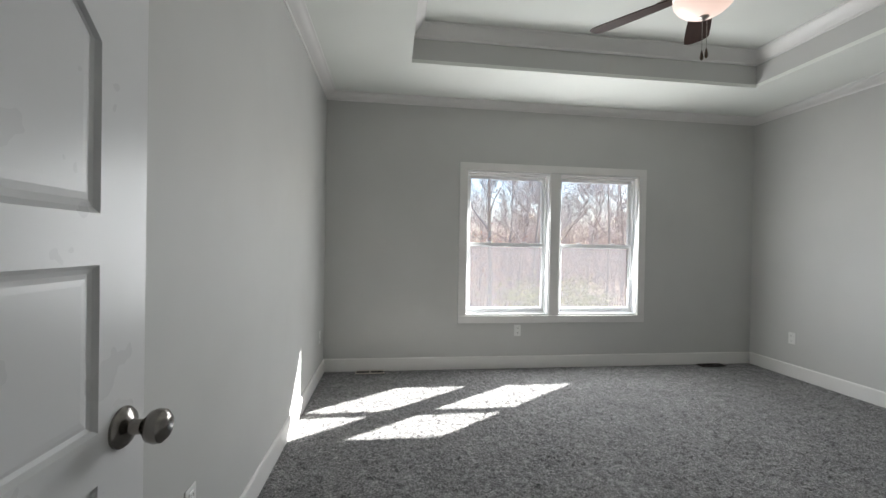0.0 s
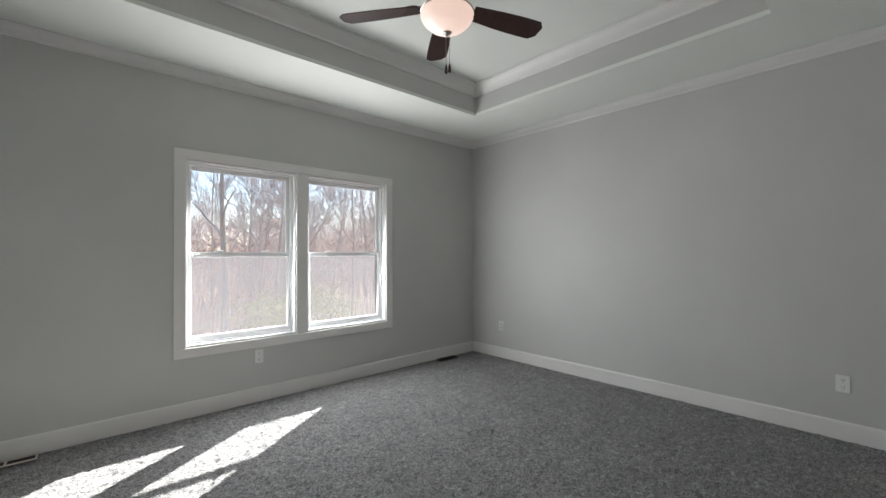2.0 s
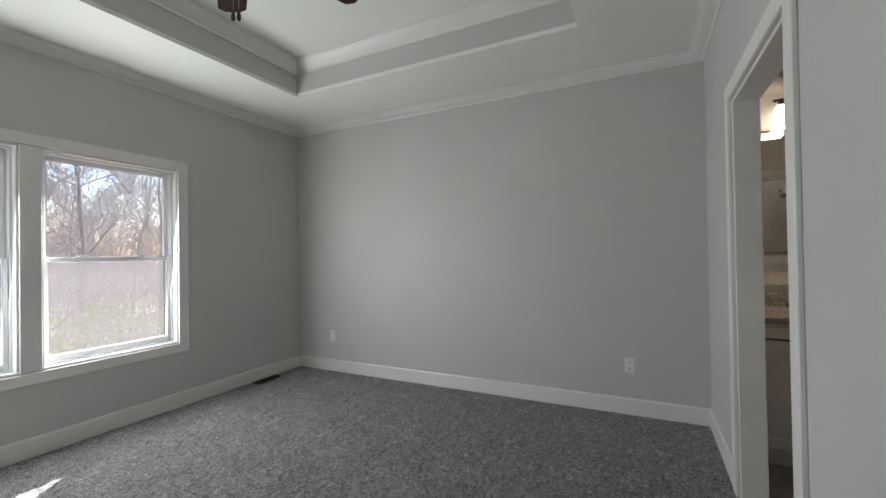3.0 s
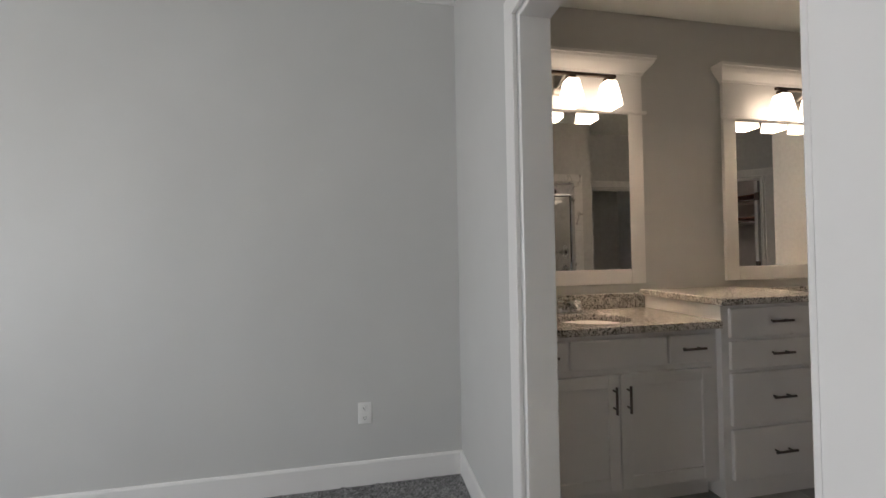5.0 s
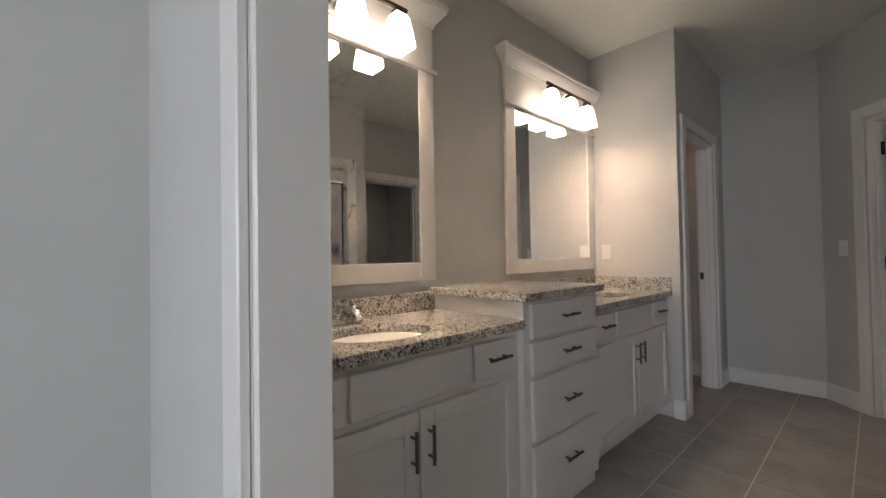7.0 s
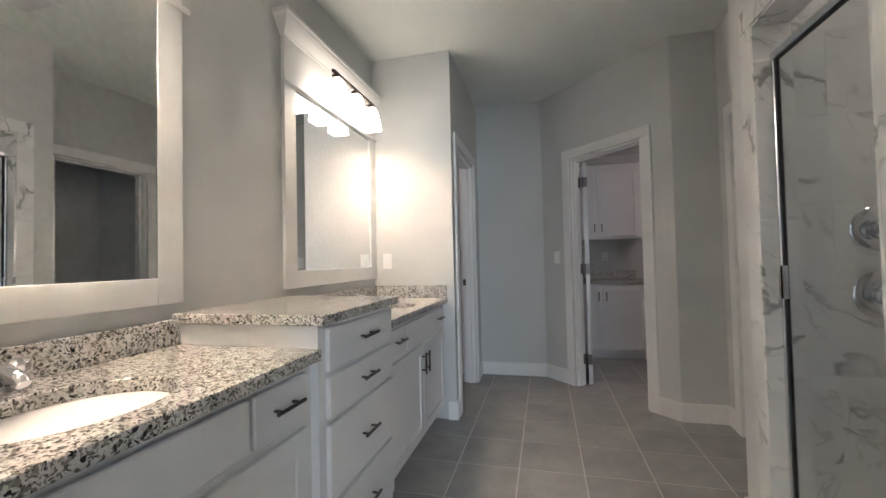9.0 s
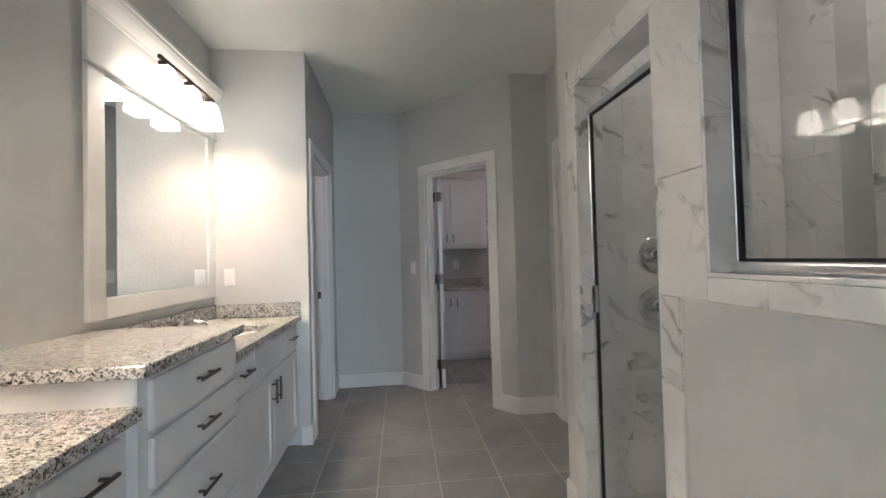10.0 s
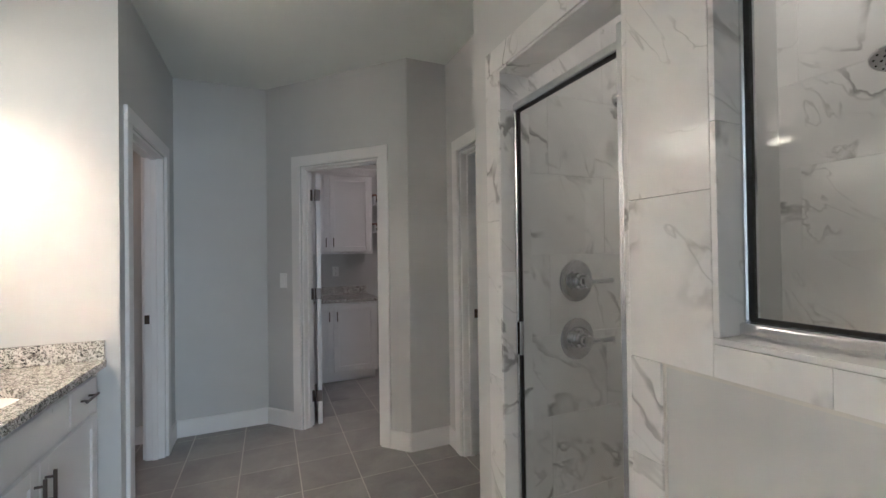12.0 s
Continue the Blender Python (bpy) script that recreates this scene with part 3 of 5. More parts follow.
def window_unit(x0, x1, z0, z1):
    w = thing("window", ((x0 + x1) / 2, YN + 0.08, z0), "white vinyl double-hung window with a screened lower half", "window", "bedroom windows", "structure")
    ya, yb = YN + 0.055, YN + 0.15
    f = 0.027
    bm = bmesh.new()
    for a in ((x0, x0 + f, z0, z1), (x1 - f, x1, z0, z1), (x0 + f, x1 - f, z0, z0 + f), (x0 + f, x1 - f, z1 - f, z1)):
        box(bm, a[0], a[1], ya, yb, a[2], a[3], bev=0.003)
    for a in ((x0, x0 + 0.014, z0, z1), (x1 - 0.014, x1, z0, z1), (x0, x1, z0, z0 + 0.014), (x0, x1, z1 - 0.014, z1)):
        box(bm, a[0], a[1], YN + 0.001, ya, a[2], a[3], bev=0.002)
    part("window_frame", bm, vinyl, w)
    zm = (z0 + z1) / 2 - 0.02
    for name, za, zb, yy in (("lower_sash", z0 + f, zm + 0.028, ya + 0.012), ("upper_sash", zm - 0.012, z1 - f, ya + 0.047)):
        s = 0.030
        bm = bmesh.new()
        xa, xb = x0 + f, x1 - f
        for a in ((xa, xa + s, za, zb), (xb - s, xb, za, zb), (xa + s, xb - s, za, za + (0.043 if name == "lower_sash" else 0.030)), (xa + s, xb - s, zb - 0.034, zb)):
            box(bm, a[0], a[1], yy, yy + 0.03, a[2], a[3], bev=0.004)
        sash = part(name, bm, vinyl, w)
        pane = part("pane", B(xa + s - 0.004, xb - s + 0.004, yy + 0.012, yy + 0.016, za + 0.03, zb - 0.03), pane_glass, sash)
        pane.visible_shadow = False
        if name == "lower_sash":
            for fx in (0.27, 0.73):
                lx = xa + (xb - xa) * fx
                bm = B(lx - 0.03, lx + 0.03, yy + 0.002, yy + 0.028, zb - 0.001, zb + 0.010, bev=0.004)
                box(bm, lx - 0.012, lx + 0.028, yy - 0.004, yy + 0.008, zb + 0.008, zb + 0.016, bev=0.003)
                part("sash_lock", bm, vinyl, sash)
            for fx in (0.1, 0.9):
                lx = xa + (xb - xa) * fx
                part("tilt_latch", B(lx - 0.02, lx + 0.02, yy - 0.003, yy + 0.004, zb - 0.012, zb - 0.002, bev=0.002), vinyl, sash)
    scr = part("insect_screen", B(x0 + f, x1 - f, yb - 0.012, yb - 0.011, z0 + f, zm), screen_mat, w)
    scr.visible_shadow = False


window_unit(WIN[0], MX - 0.055, WIN[2], WIN[3])
window_unit(MX + 0.055, WIN[1], WIN[2], WIN[3])


# ---- plates, vents ----
def outlet(name, m, kind):
    """A wall plate; the frame's y comes out of the wall."""
    t = thing(name, m.translation, "white plastic duplex power outlet on the wall" if kind == "outlet" else "white plastic rocker switch plate on the wall", "outlet" if kind == "outlet" else "light switch", "wall plates")
    t.matrix_basis = m

    def add(n, bm, mat, par):
        ob = new(n, finish(n, bm, mat))
        ob.parent = par
        return ob
    plate = add("plate", B(-0.036, 0.036, 0, 0.006, -0.058, 0.058, bev=0.0025), plastic, t)
    if kind == "outlet":
        for zc in (-0.026, 0.026):
            f = add("socket_face", B(-0.017, 0.017, 0.004, 0.0085, zc - 0.017, zc + 0.017, bev=0.004), plastic, t)
            # Black inlays paint the shade of the plug holes; nothing is cut out.
            for xs, hh in ((-0.007, 0.006), (0.006, 0.005)):
                add("slot", B(xs - 0.0013, xs + 0.0013, 0.0082, 0.0088, zc - hh + 0.003, zc + hh + 0.003), gap_shade, f)
            add("slot", lathe(bmesh.new(), (0, 0.0082, zc - 0.009), [(0.0028, 0), (0.0028, 0.0006)], 8, (0, 1, 0)), gap_shade, f)
    else:
        add("rocker", B(-0.016, 0.016, 0.004, 0.009, -0.032, 0.032, bev=0.003), plastic, t)
    for zc in ((0.0,) if kind == "outlet" else (-0.045, 0.045)):
        add("screw", lathe(bmesh.new(), (0, 0.006, zc), [(0.003, 0), (0.0025, 0.001)], 8, (0, 1, 0)), plastic, t)
    return t


R = lambda deg: Matrix.Rotation(radians(deg), 4, "Z")
T = Matrix.Translation
outlet("outlet", T((-2.70, YN, 0.393)) @ R(180), "outlet")
outlet("outlet", T((XE, 3.536, 0.39)) @ R(90), "outlet")
outlet("outlet", T((XE, 0.525, 0.385)) @ R(90), "outlet")
outlet("outlet", T((XW, 3.777, 0.395)) @ R(-90), "outlet")
outlet("outlet", T((XW, 1.36, 0.39)) @ R(-90), "outlet")
outlet("light_switch", T((-0.095, -2.935, 1.165)), "switch")
outlet("light_switch", ANG @ T((0.175, 0, 1.166)), "switch")
outlet("outlet", T((-2.0, -5.45, 1.166)), "outlet")


vent_dark = metal("dark brown vent metal and slot shade", (0.06, 0.05, 0.045), 0.5)


def floor_vent(x, y, lx=0.28, ly=0.09, deg=0, mat=None):
    t = thing("floor_vent", (x, y, 0.011), "metal floor register with open slots set in the carpet", "floor vent", "floor vents")
    t.rotation_euler.z = radians(deg)

    def add(n, bm, m):
        ob = new(n, finish(n, bm, m))
        ob.parent = t
    bm = bmesh.new()
    hx, hy, r = lx / 2, ly / 2, 0.010
    for a in ((-hx, hx, -hy, -hy + r), (-hx, hx, hy - r, hy), (-hx, -hx + r, -hy + r, hy - r), (hx - r, hx, -hy + r, hy - r), (-0.006, 0.006, -hy + r, hy - r)):
        box(bm, *a, 0.003, 0.012, bev=0.002)
    add("vent_frame", bm, mat)
    # Solid black sheet painting the shade of the duct below the slats.
    add("duct_shade", B(-hx + r, hx - r, -hy + r, hy - r, -0.001, 0.0045), gap_shade)
    for half in (-1, 1):
        for k in range(7):
            xx = half * (0.017 + k * (hx - 0.034) / 6.5)
            # Dark on the tan register too, so slats take the colour of shaded gaps.
            add("slat", B(xx - 0.0016, xx + 0.0016, -hy + r, hy - r, 0.0045, 0.0065), vent_dark)


vent_metal = painted("pale tan vent enamel", (0.66, 0.61, 0.54), 0.4)
floor_vent(-4.205, 3.925, mat=vent_metal)
floor_vent(-0.555, 3.915, mat=vent_dark)


# ---- bedroom entry door ----
def panel_outline(y0, y1, z0, z1, arch=0.0, n=12):
    pts = [(y0, z0), (y1, z0), (y1, z1)]
    if arch:
        for k in range(1, n):
            s = k / n
            pts.append((y1 + (y0 - y1) * s, z1 + arch * math.sin(math.pi * s) ** 0.9))
    pts.append((y0, z1))
    return pts


def inset_panel(bm, outline, x, face):
    """A moulded recess and raised field on a door face; face is +1 or -1 along x."""
    cy = sum(p[0] for p in outline) / len(outline)
    cz = sum(p[1] for p in outline) / len(outline)
    wy = max(p[0] for p in outline) - min(p[0] for p in outline)
    wz = max(p[1] for p in outline) - min(p[1] for p in outline)
    loops = []
    for d, depth in ((0.0, 0.0), (0.006, 0.007), (0.013, 0.009), (0.020, 0.0065), (0.029, 0.0055)):
        sy, sz = 1 - 2 * d / wy, 1 - 2 * d / wz
        loops.append([bm.verts.new((x - face * depth, cy + (p[0] - cy) * sy, cz + (p[1] - cz) * sz)) for p in outline])
    n = len(outline)
    for q, s in zip(loops, loops[1:]):
        for k in range(n):
            bm.faces.new((q[k], q[(k + 1) % n], s[(k + 1) % n], s[k]))
    bm.faces.new(loops[-1])
    return loops[0]


def moulded_leaf(name, width, height, parent_m, label, arch=0.1):
    """A moulded three-panel leaf, hinge at the frame's origin, running along +y, 35 mm thick in x."""
    t = thing(name, parent_m.translation, label, "door", "", "structure")
    t.matrix_basis = parent_m
    m = 0.115
    panels = [panel_outline(m, width - m, 0.22, 0.885), panel_outline(m, width - m, 0.965, 1.222), panel_outline(m, width - m, 1.30, 1.56, arch * 3)]
    bm = bmesh.new()
    for x, face in ((0.0175, 1), (-0.0175, -1)):
        outer = [bm.verts.new((x, p, q)) for p, q in ((0, 0.01), (width, 0.01), (width, height), (0, height))]
        edges = [bm.edges.new((outer[k], outer[(k + 1) % 4])) for k in range(4)]
        for o in panels:
            lp = inset_panel(bm, o, x, face)
            for k in range(len(lp)):
                e = bm.edges.get((lp[k], lp[(k + 1) % len(lp)]))
                edges.append(e)
        bmesh.ops.triangle_fill(bm, edges=edges, use_beauty=True)
    bm.verts.ensure_lookup_table()
    cs = [[v for v in bm.verts if abs(v.co.y - p) < 1e-6 and abs(v.co.z - q) < 1e-6] for p, q in ((0, 0.01), (width, 0.01), (width, height), (0, height))]
    for k in range(4):
        a, b = cs[k], cs[(k + 1) % 4]
        a = sorted(a, key=lambda v: v.co.x)
        b = sorted(b, key=lambda v: v.co.x)
        bm.faces.new((a[0], a[-1], b[-1], b[0]))
    leaf = new("door_leaf", finish("door_leaf", bm, door_paint))
    leaf.parent = t
    return t


def add_local(name, bm, mat, parent, smooth=False, label=""):
    ob = new(name, finish(name, bm, mat, smooth))
    ob.parent = parent
    return tagged(ob, label)


DOORW = 0.785
entry = moulded_leaf("door_entry", DOORW, 2.03, T((-4.47, -0.062, 0.0)), "open white moulded three-panel bedroom door with a nickel knob", 0.05)
for side in (1, -1):
    kn = lathe(bmesh.new(), (side * 0.0175, DOORW - 0.06, 0.95), [(0.034, 0.0), (0.034, 0.004), (0.030, 0.009), (0.020, 0.012), (0.013, 0.016), (0.012, 0.032), (0.016, 0.037), (0.025, 0.044), (0.0285, 0.054), (0.027, 0.064), (0.020, 0.071), (0.011, 0.074)], 28, (side, 0, 0))
    knob = add_local("door_knob", kn, knob_nickel, entry, True, "round brushed nickel door knob")
    add_local("key_button", lathe(bmesh.new(), (side * 0.0915, DOORW - 0.06, 0.95), [(0.008, -0.001), (0.007, 0.002), (0.003, 0.0025)], 14, (side, 0, 0)), chrome, knob)
for zz in (0.25, 1.05, 1.80):
    add_local("hinge", cyl(bmesh.new(), (0.02, -0.004, zz - 0.045), (0.02, -0.004, zz + 0.045), 0.006), nickel, entry)

# ---- ceiling fan ----
FX, FY = -2.30, 2.01
fan = thing("ceiling_fan", (FX, FY, TH), "five-blade ceiling fan with dark wood blades and a lit bowl", "ceiling fan")
part("canopy", lathe(bmesh.new(), (FX, FY, 0), [(0.065, TH), (0.065, TH - 0.012), (0.05, TH - 0.045), (0.02, TH - 0.06)], 28), nickel, fan, smooth=True)
part("downrod", cyl(bmesh.new(), (FX, FY, TH - 0.05), (FX, FY, 2.885), 0.012), nickel, fan)
part("motor_housing", lathe(bmesh.new(), (FX, FY, 0), [(0.03, 2.905), (0.075, 2.895), (0.125, 2.865), (0.135, 2.83), (0.13, 2.79), (0.10, 2.755), (0.07, 2.735), (0.065, 2.70), (0.085, 2.695), (0.09, 2.683), (0.04, 2.68)], 36), nickel, fan, "brushed nickel motor housing", smooth=True)
for k in range(5):
    m = T((FX, FY, 0)) @ R(54.5 + 72 * k)
    bm = bmesh.new()
    tilt = math.tan(radians(11))
    n = 14
    top, bot = [], []
    for i in range(n + 1):
        s = i / n
        r = 0.165 + 0.49 * s
        w = 0.052 + 0.022 * math.sin(math.pi * min(1, s * 1.05) * 0.62) + (-0.035 * max(0, (s - 0.93) / 0.07) ** 2)
        top.append([bm.verts.new((r, y, 2.722 + -y * tilt + 0.003)) for y in (-w, 0, w)])
        bot.append([bm.verts.new((r, y, 2.722 + -y * tilt - 0.003)) for y in (-w, 0, w)])
    for i in range(n):
        for j in range(2):
            bm.faces.new((top[i][j], top[i + 1][j], top[i + 1][j + 1], top[i][j + 1]))
            bm.faces.new((bot[i][j], bot[i][j + 1], bot[i + 1][j + 1], bot[i + 1][j]))
        for j in (0, 2):
            bm.faces.new((top[i][j], bot[i][j], bot[i + 1][j], top[i + 1][j]))
    for e in (0, n):
        bm.faces.new((top[e][0], top[e][1], top[e][2], bot[e][2], bot[e][1], bot[e][0]))
    bmesh.ops.transform(bm, matrix=m, verts=bm.verts)
    bl = part("blade", bm, blade_mat, fan)
    bm = bmesh.new()
    prism(bm, [(0.085, -0.018), (0.15, -0.012), (0.20, -0.036), (0.245, -0.028), (0.232, 0.0), (0.245, 0.028), (0.20, 0.036), (0.15, 0.012), (0.085, 0.018)], "z", 2.729, 2.735)
    bmesh.ops.transform(bm, matrix=m, verts=bm.verts)
    part("blade_iron", bm, nickel, bl)
bowl = [(0.148, 2.685), (0.155, 2.672), (0.152, 2.655), (0.138, 2.63), (0.11, 2.603), (0.07, 2.58), (0.03, 2.57), (0.0, 2.569)]
part("bowl_rim", lathe(bmesh.new(), (FX, FY, 0), [(0.10, 2.696), (0.15, 2.692), (0.157, 2.686), (0.15, 2.682), (0.09, 2.684)], 40), nickel, fan, smooth=True)
part("glass_bowl", lathe(bmesh.new(), (FX, FY, 0), bowl, 40), bowl_glow, fan, "lit frosted pinkish glass bowl", smooth=True)
part("finial", lathe(bmesh.new(), (FX, FY, 0), [(0.012, 2.575), (0.025, 2.571), (0.026, 2.566), (0.012, 2.560), (0.010, 2.552), (0.006, 2.548)], 20), nickel, fan, smooth=True)
for dx, zb in ((-0.006, 2.345), (0.022, 2.36)):
    ch = part("pull_chain", cyl(bmesh.new(), (FX + dx, FY + 0.004, 2.56), (FX + dx, FY + 0.004, zb + 0.035), 0.0014, n=6), nickel, fan)
    part("pull_knob", lathe(bmesh.new(), (FX + dx, FY + 0.004, zb), [(0.003, -0.018), (0.009, -0.010), (0.0095, 0.0), (0.006, 0.022), (0.003, 0.036)], 14), bronze, ch, smooth=True)

# ---- bathroom vanity ----
XF = -0.522                      # face frames
CT = 0.89                        # counter top


def pull(bm, y, z, x, length, vertical):
    d = Vector((0, 0, 1)) if vertical else Vector((0, 1, 0))
    c = Vector((x - 0.028, y, z))
    cyl(bm, c - d * length / 2, c + d * length / 2, 0.006, n=12)
    for s in (-0.32, 0.32):
        p = c + d * length * s
        cyl(bm, p + Vector((0.028, 0, 0)), p, 0.0045, n=10)
    return bm


def drawer(parent, y0, y1, z0, z1, handle=True, x=XF, name="drawer_front", flip=1):
    f = part(name, B(x - 0.018, x - 0.0005, y0, y1, z0, z1, bev=0.004), cab_paint, parent)
    if handle:
        part("handle", pull(bmesh.new(), (y0 + y1) / 2, (z0 + z1) / 2 + 0.005, x - 0.018, 0.125, False), dark_nickel, f, "brushed nickel bar handle")
    return f


def shaker_door(parent, y0, y1, z0, z1, hy, hz, x=XF, length=0.125):
    s, xa, xb = 0.058, x - 0.018, x - 0.0005
    d = part("cabinet_door", B(xa + 0.008, xb - 0.002, y0 + s - 0.004, y1 - s + 0.004, z0 + s - 0.004, z1 - s + 0.004), cab_paint, parent)
    for nm, a in (("stile", (y0, y0 + s, z0, z1)), ("stile", (y1 - s, y1, z0, z1)), ("rail", (y0 + s, y1 - s, z0, z0 + s)), ("rail", (y0 + s, y1 - s, z1 - s, z1))):
        part(nm, B(xa, xb, *a, bev=0.0022), cab_paint, d)
    part("handle", pull(bmesh.new(), hy, hz, xa, length, True), dark_nickel, d, "brushed nickel bar handle")
    return d


def vanity(y0, y1, splits, gap, hz, fill=0.02):
    v = thing("vanity_cabinet", (-0.26, (y0 + y1) / 2, 0), "white shaker vanity cabinet with drawers over two doors", "vanity cabinet", "vanity cabinets")
    bm = B(XF, XE - 0.001, y0, y1, 0.10, 0.853)
    box(bm, XF + 0.07, XE - 0.001, y0, y1, 0.003, 0.0995)
    part("cabinet_body", bm, cab_paint, v)
    for k, (a, b, h) in enumerate(splits):
        drawer(v, a, b, 0.69, 0.828, h, name="drawer_front" if h else "false_front")
    ya, yb = min(s[0] for s in splits), max(s[1] for s in splits)
    shaker_door(v, gap + 0.003, yb, 0.128, 0.662, gap + 0.036, hz)
    shaker_door(v, ya, gap - 0.003, 0.128, 0.662, gap - 0.036, hz)
    return v


vanity(-1.192, -0.132, [(-0.385, -0.150, True), (-0.897, -0.398, False), (-1.149, -0.912, True)], -0.646, 0.552)
vanity(-2.934, -1.817, [(-2.074, -1.828, True), (-2.604, -2.086, False), (-2.885, -2.617, True)], -2.376, 0.555)
XT = XF - 0.028
tower = thing("drawer_tower", (-0.28, -1.5, 0), "white four-drawer tower cabinet standing between the sinks", "drawer cabinet")
bm = B(XT, XE - 0.001, -1.815, -1.194, 0.055, 0.964)
box(bm, XT + 0.012, XE - 0.001, -1.80, -1.21, 0.003, 0.0545)
part("cabinet_body", bm, cab_paint, tower)
for z0, z1 in ((0.803, 0.948), (0.648, 0.786), (0.374, 0.630), (0.112, 0.356)):
    drawer(tower, -1.795, -1.232, z0, z1, True, XT)


def slab_with_bowl(x0, x1, y0, y1, z0, z1, cx, cy, rx, ry, n=48):
    ang = sorted([2 * math.pi * k / n for k in range(n)] + [math.atan2(y - cy, x - cx) % (2 * math.pi) for x in (x0, x1) for y in (y0, y1)])
    bm = bmesh.new()
    rows = []
    for a in ang:
        ca, sa = math.cos(a), math.sin(a)
        t = min(((x1 - cx) / ca if ca > 1e-9 else (x0 - cx) / ca if ca < -1e-9 else 1e9), ((y1 - cy) / sa if sa > 1e-9 else (y0 - cy) / sa if sa < -1e-9 else 1e9))
        o = (cx + ca * t, cy + sa * t)
        k = 1 / math.sqrt((ca / rx) ** 2 + (sa / ry) ** 2)
        i = (cx + ca * k, cy + sa * k)
        ic = (cx + ca * (k + 0.004), cy + sa * (k + 0.004))
        rows.append([bm.verts.new((*p, z)) for p, z in ((o, z0), (o, z1 - 0.003), ((o[0] + (0.003 if o[0] < cx else -0.003) * (abs(o[0] - x0) < 1e-6), o[1]), z1), (ic, z1), (i, z1 - 0.004), (i, z0))])
    for q, s in zip(rows, rows[1:] + rows[:1]):
        for k in range(6):
            bm.faces.new((q[k], s[k], s[(k + 1) % 6], q[(k + 1) % 6]))
    return bm


def counter(y0, y1, cy, splash_side=None):
    t = thing("vanity_countertop", (-0.27, (y0 + y1) / 2, 0.853), "speckled white granite vanity top with an oval sink cutout", "countertop", "countertops")
    part("granite_slab", slab_with_bowl(-0.562, XE - 0.001, y0, y1, 0.854, CT, -0.318, cy, 0.166, 0.200), granite, t)
    part("backsplash", B(XE - 0.021, XE - 0.001, y0, y1, CT + 0.0005, CT + 0.09, bev=0.002), granite, t)
    if splash_side:
        part("side_splash", B(-0.558, XE - 0.022, splash_side, splash_side + 0.02, CT + 0.0005, CT + 0.09, bev=0.002), granite, t)


def basin(cy):
    t = thing("sink", (-0.318, cy, 0.70), "white oval undermount porcelain sink", "sink", "sinks")
    bm = bmesh.new()
    prof = [(1.04, 0.8535), (1.0, 0.8535), (0.97, 0.83), (0.90, 0.78), (0.72, 0.735), (0.4, 0.715), (0.1, 0.71)]
    out = [(0.1, 0.70), (0.45, 0.705), (0.78, 0.727), (0.96, 0.775), (1.04, 0.83)]
    rings = []
    for r, z in prof + out:
        rings.append([bm.verts.new((-0.318 + 0.168 * r * math.cos(2 * math.pi * k / 40), cy + 0.203 * r * math.sin(2 * math.pi * k / 40), z)) for k in range(40)])
    for q, s in zip(rings, rings[1:] + rings[:1]):
        for k in range(40):
            bm.faces.new((q[k], q[(k + 1) % 40], s[(k + 1) % 40], s[k]))
    part("basin", bm, porcelain, t, smooth=True)
    part("drain", lathe(bmesh.new(), (-0.318, cy, 0.711), [(0.022, 0), (0.022, 0.003), (0.016, 0.004), (0.0, 0.002)], 20), chrome, t, smooth=True)


def faucet(cy):
    x = -0.085
    t = thing("faucet", (x, cy, CT), "chrome two-handle centerset bathroom faucet", "faucet", "faucets")
    bm = lathe(bmesh.new(), (x, cy, CT), [(1.0, 0.001), (1.0, 0.012), (0.92, 0.020), (0.6, 0.024)], 32, Z, 0.027, 0.078)
    part("base_plate", bm, chrome, t, smooth=True)
    part("spout", tube(bmesh.new(), [(x + 0.004, cy, CT + 0.012), (x, cy, CT + 0.036), (x - 0.02, cy, CT + 0.052), (x - 0.055, cy, CT + 0.055), (x - 0.095, cy, CT + 0.046), (x - 0.108, cy, CT + 0.034)], [0.024, 0.023, 0.021, 0.018, 0.016, 0.013], 16), chrome, t, smooth=True)
    for s in (-0.052, 0.052):
        h = part("handle", lathe(bmesh.new(), (x, cy + s, CT + 0.015), [(0.019, 0), (0.017, 0.012), (0.011, 0.018), (0.011, 0.026), (0.021, 0.030), (0.022, 0.050), (0.017, 0.057), (0.006, 0.059)], 10), chrome, t, "faceted chrome tap handle")
    part("lift_rod", cyl(bmesh.new(), (x + 0.02, cy, CT + 0.02), (x + 0.02, cy, CT + 0.085), 0.003, n=8), chrome, t)


for y0, y1, cy, side in ((-1.193, -0.132, -0.64, None), (-2.934, -1.816, -2.37, -2.934)):
    counter(y0, y1, cy, side)
    basin(cy)
    faucet(cy)
solid("riser_top", B(-0.583, XE - 0.001, -1.852, -1.172, 0.965, 1.0, bev=0.003), granite, "raised speckled granite top over the drawer tower", "countertop")


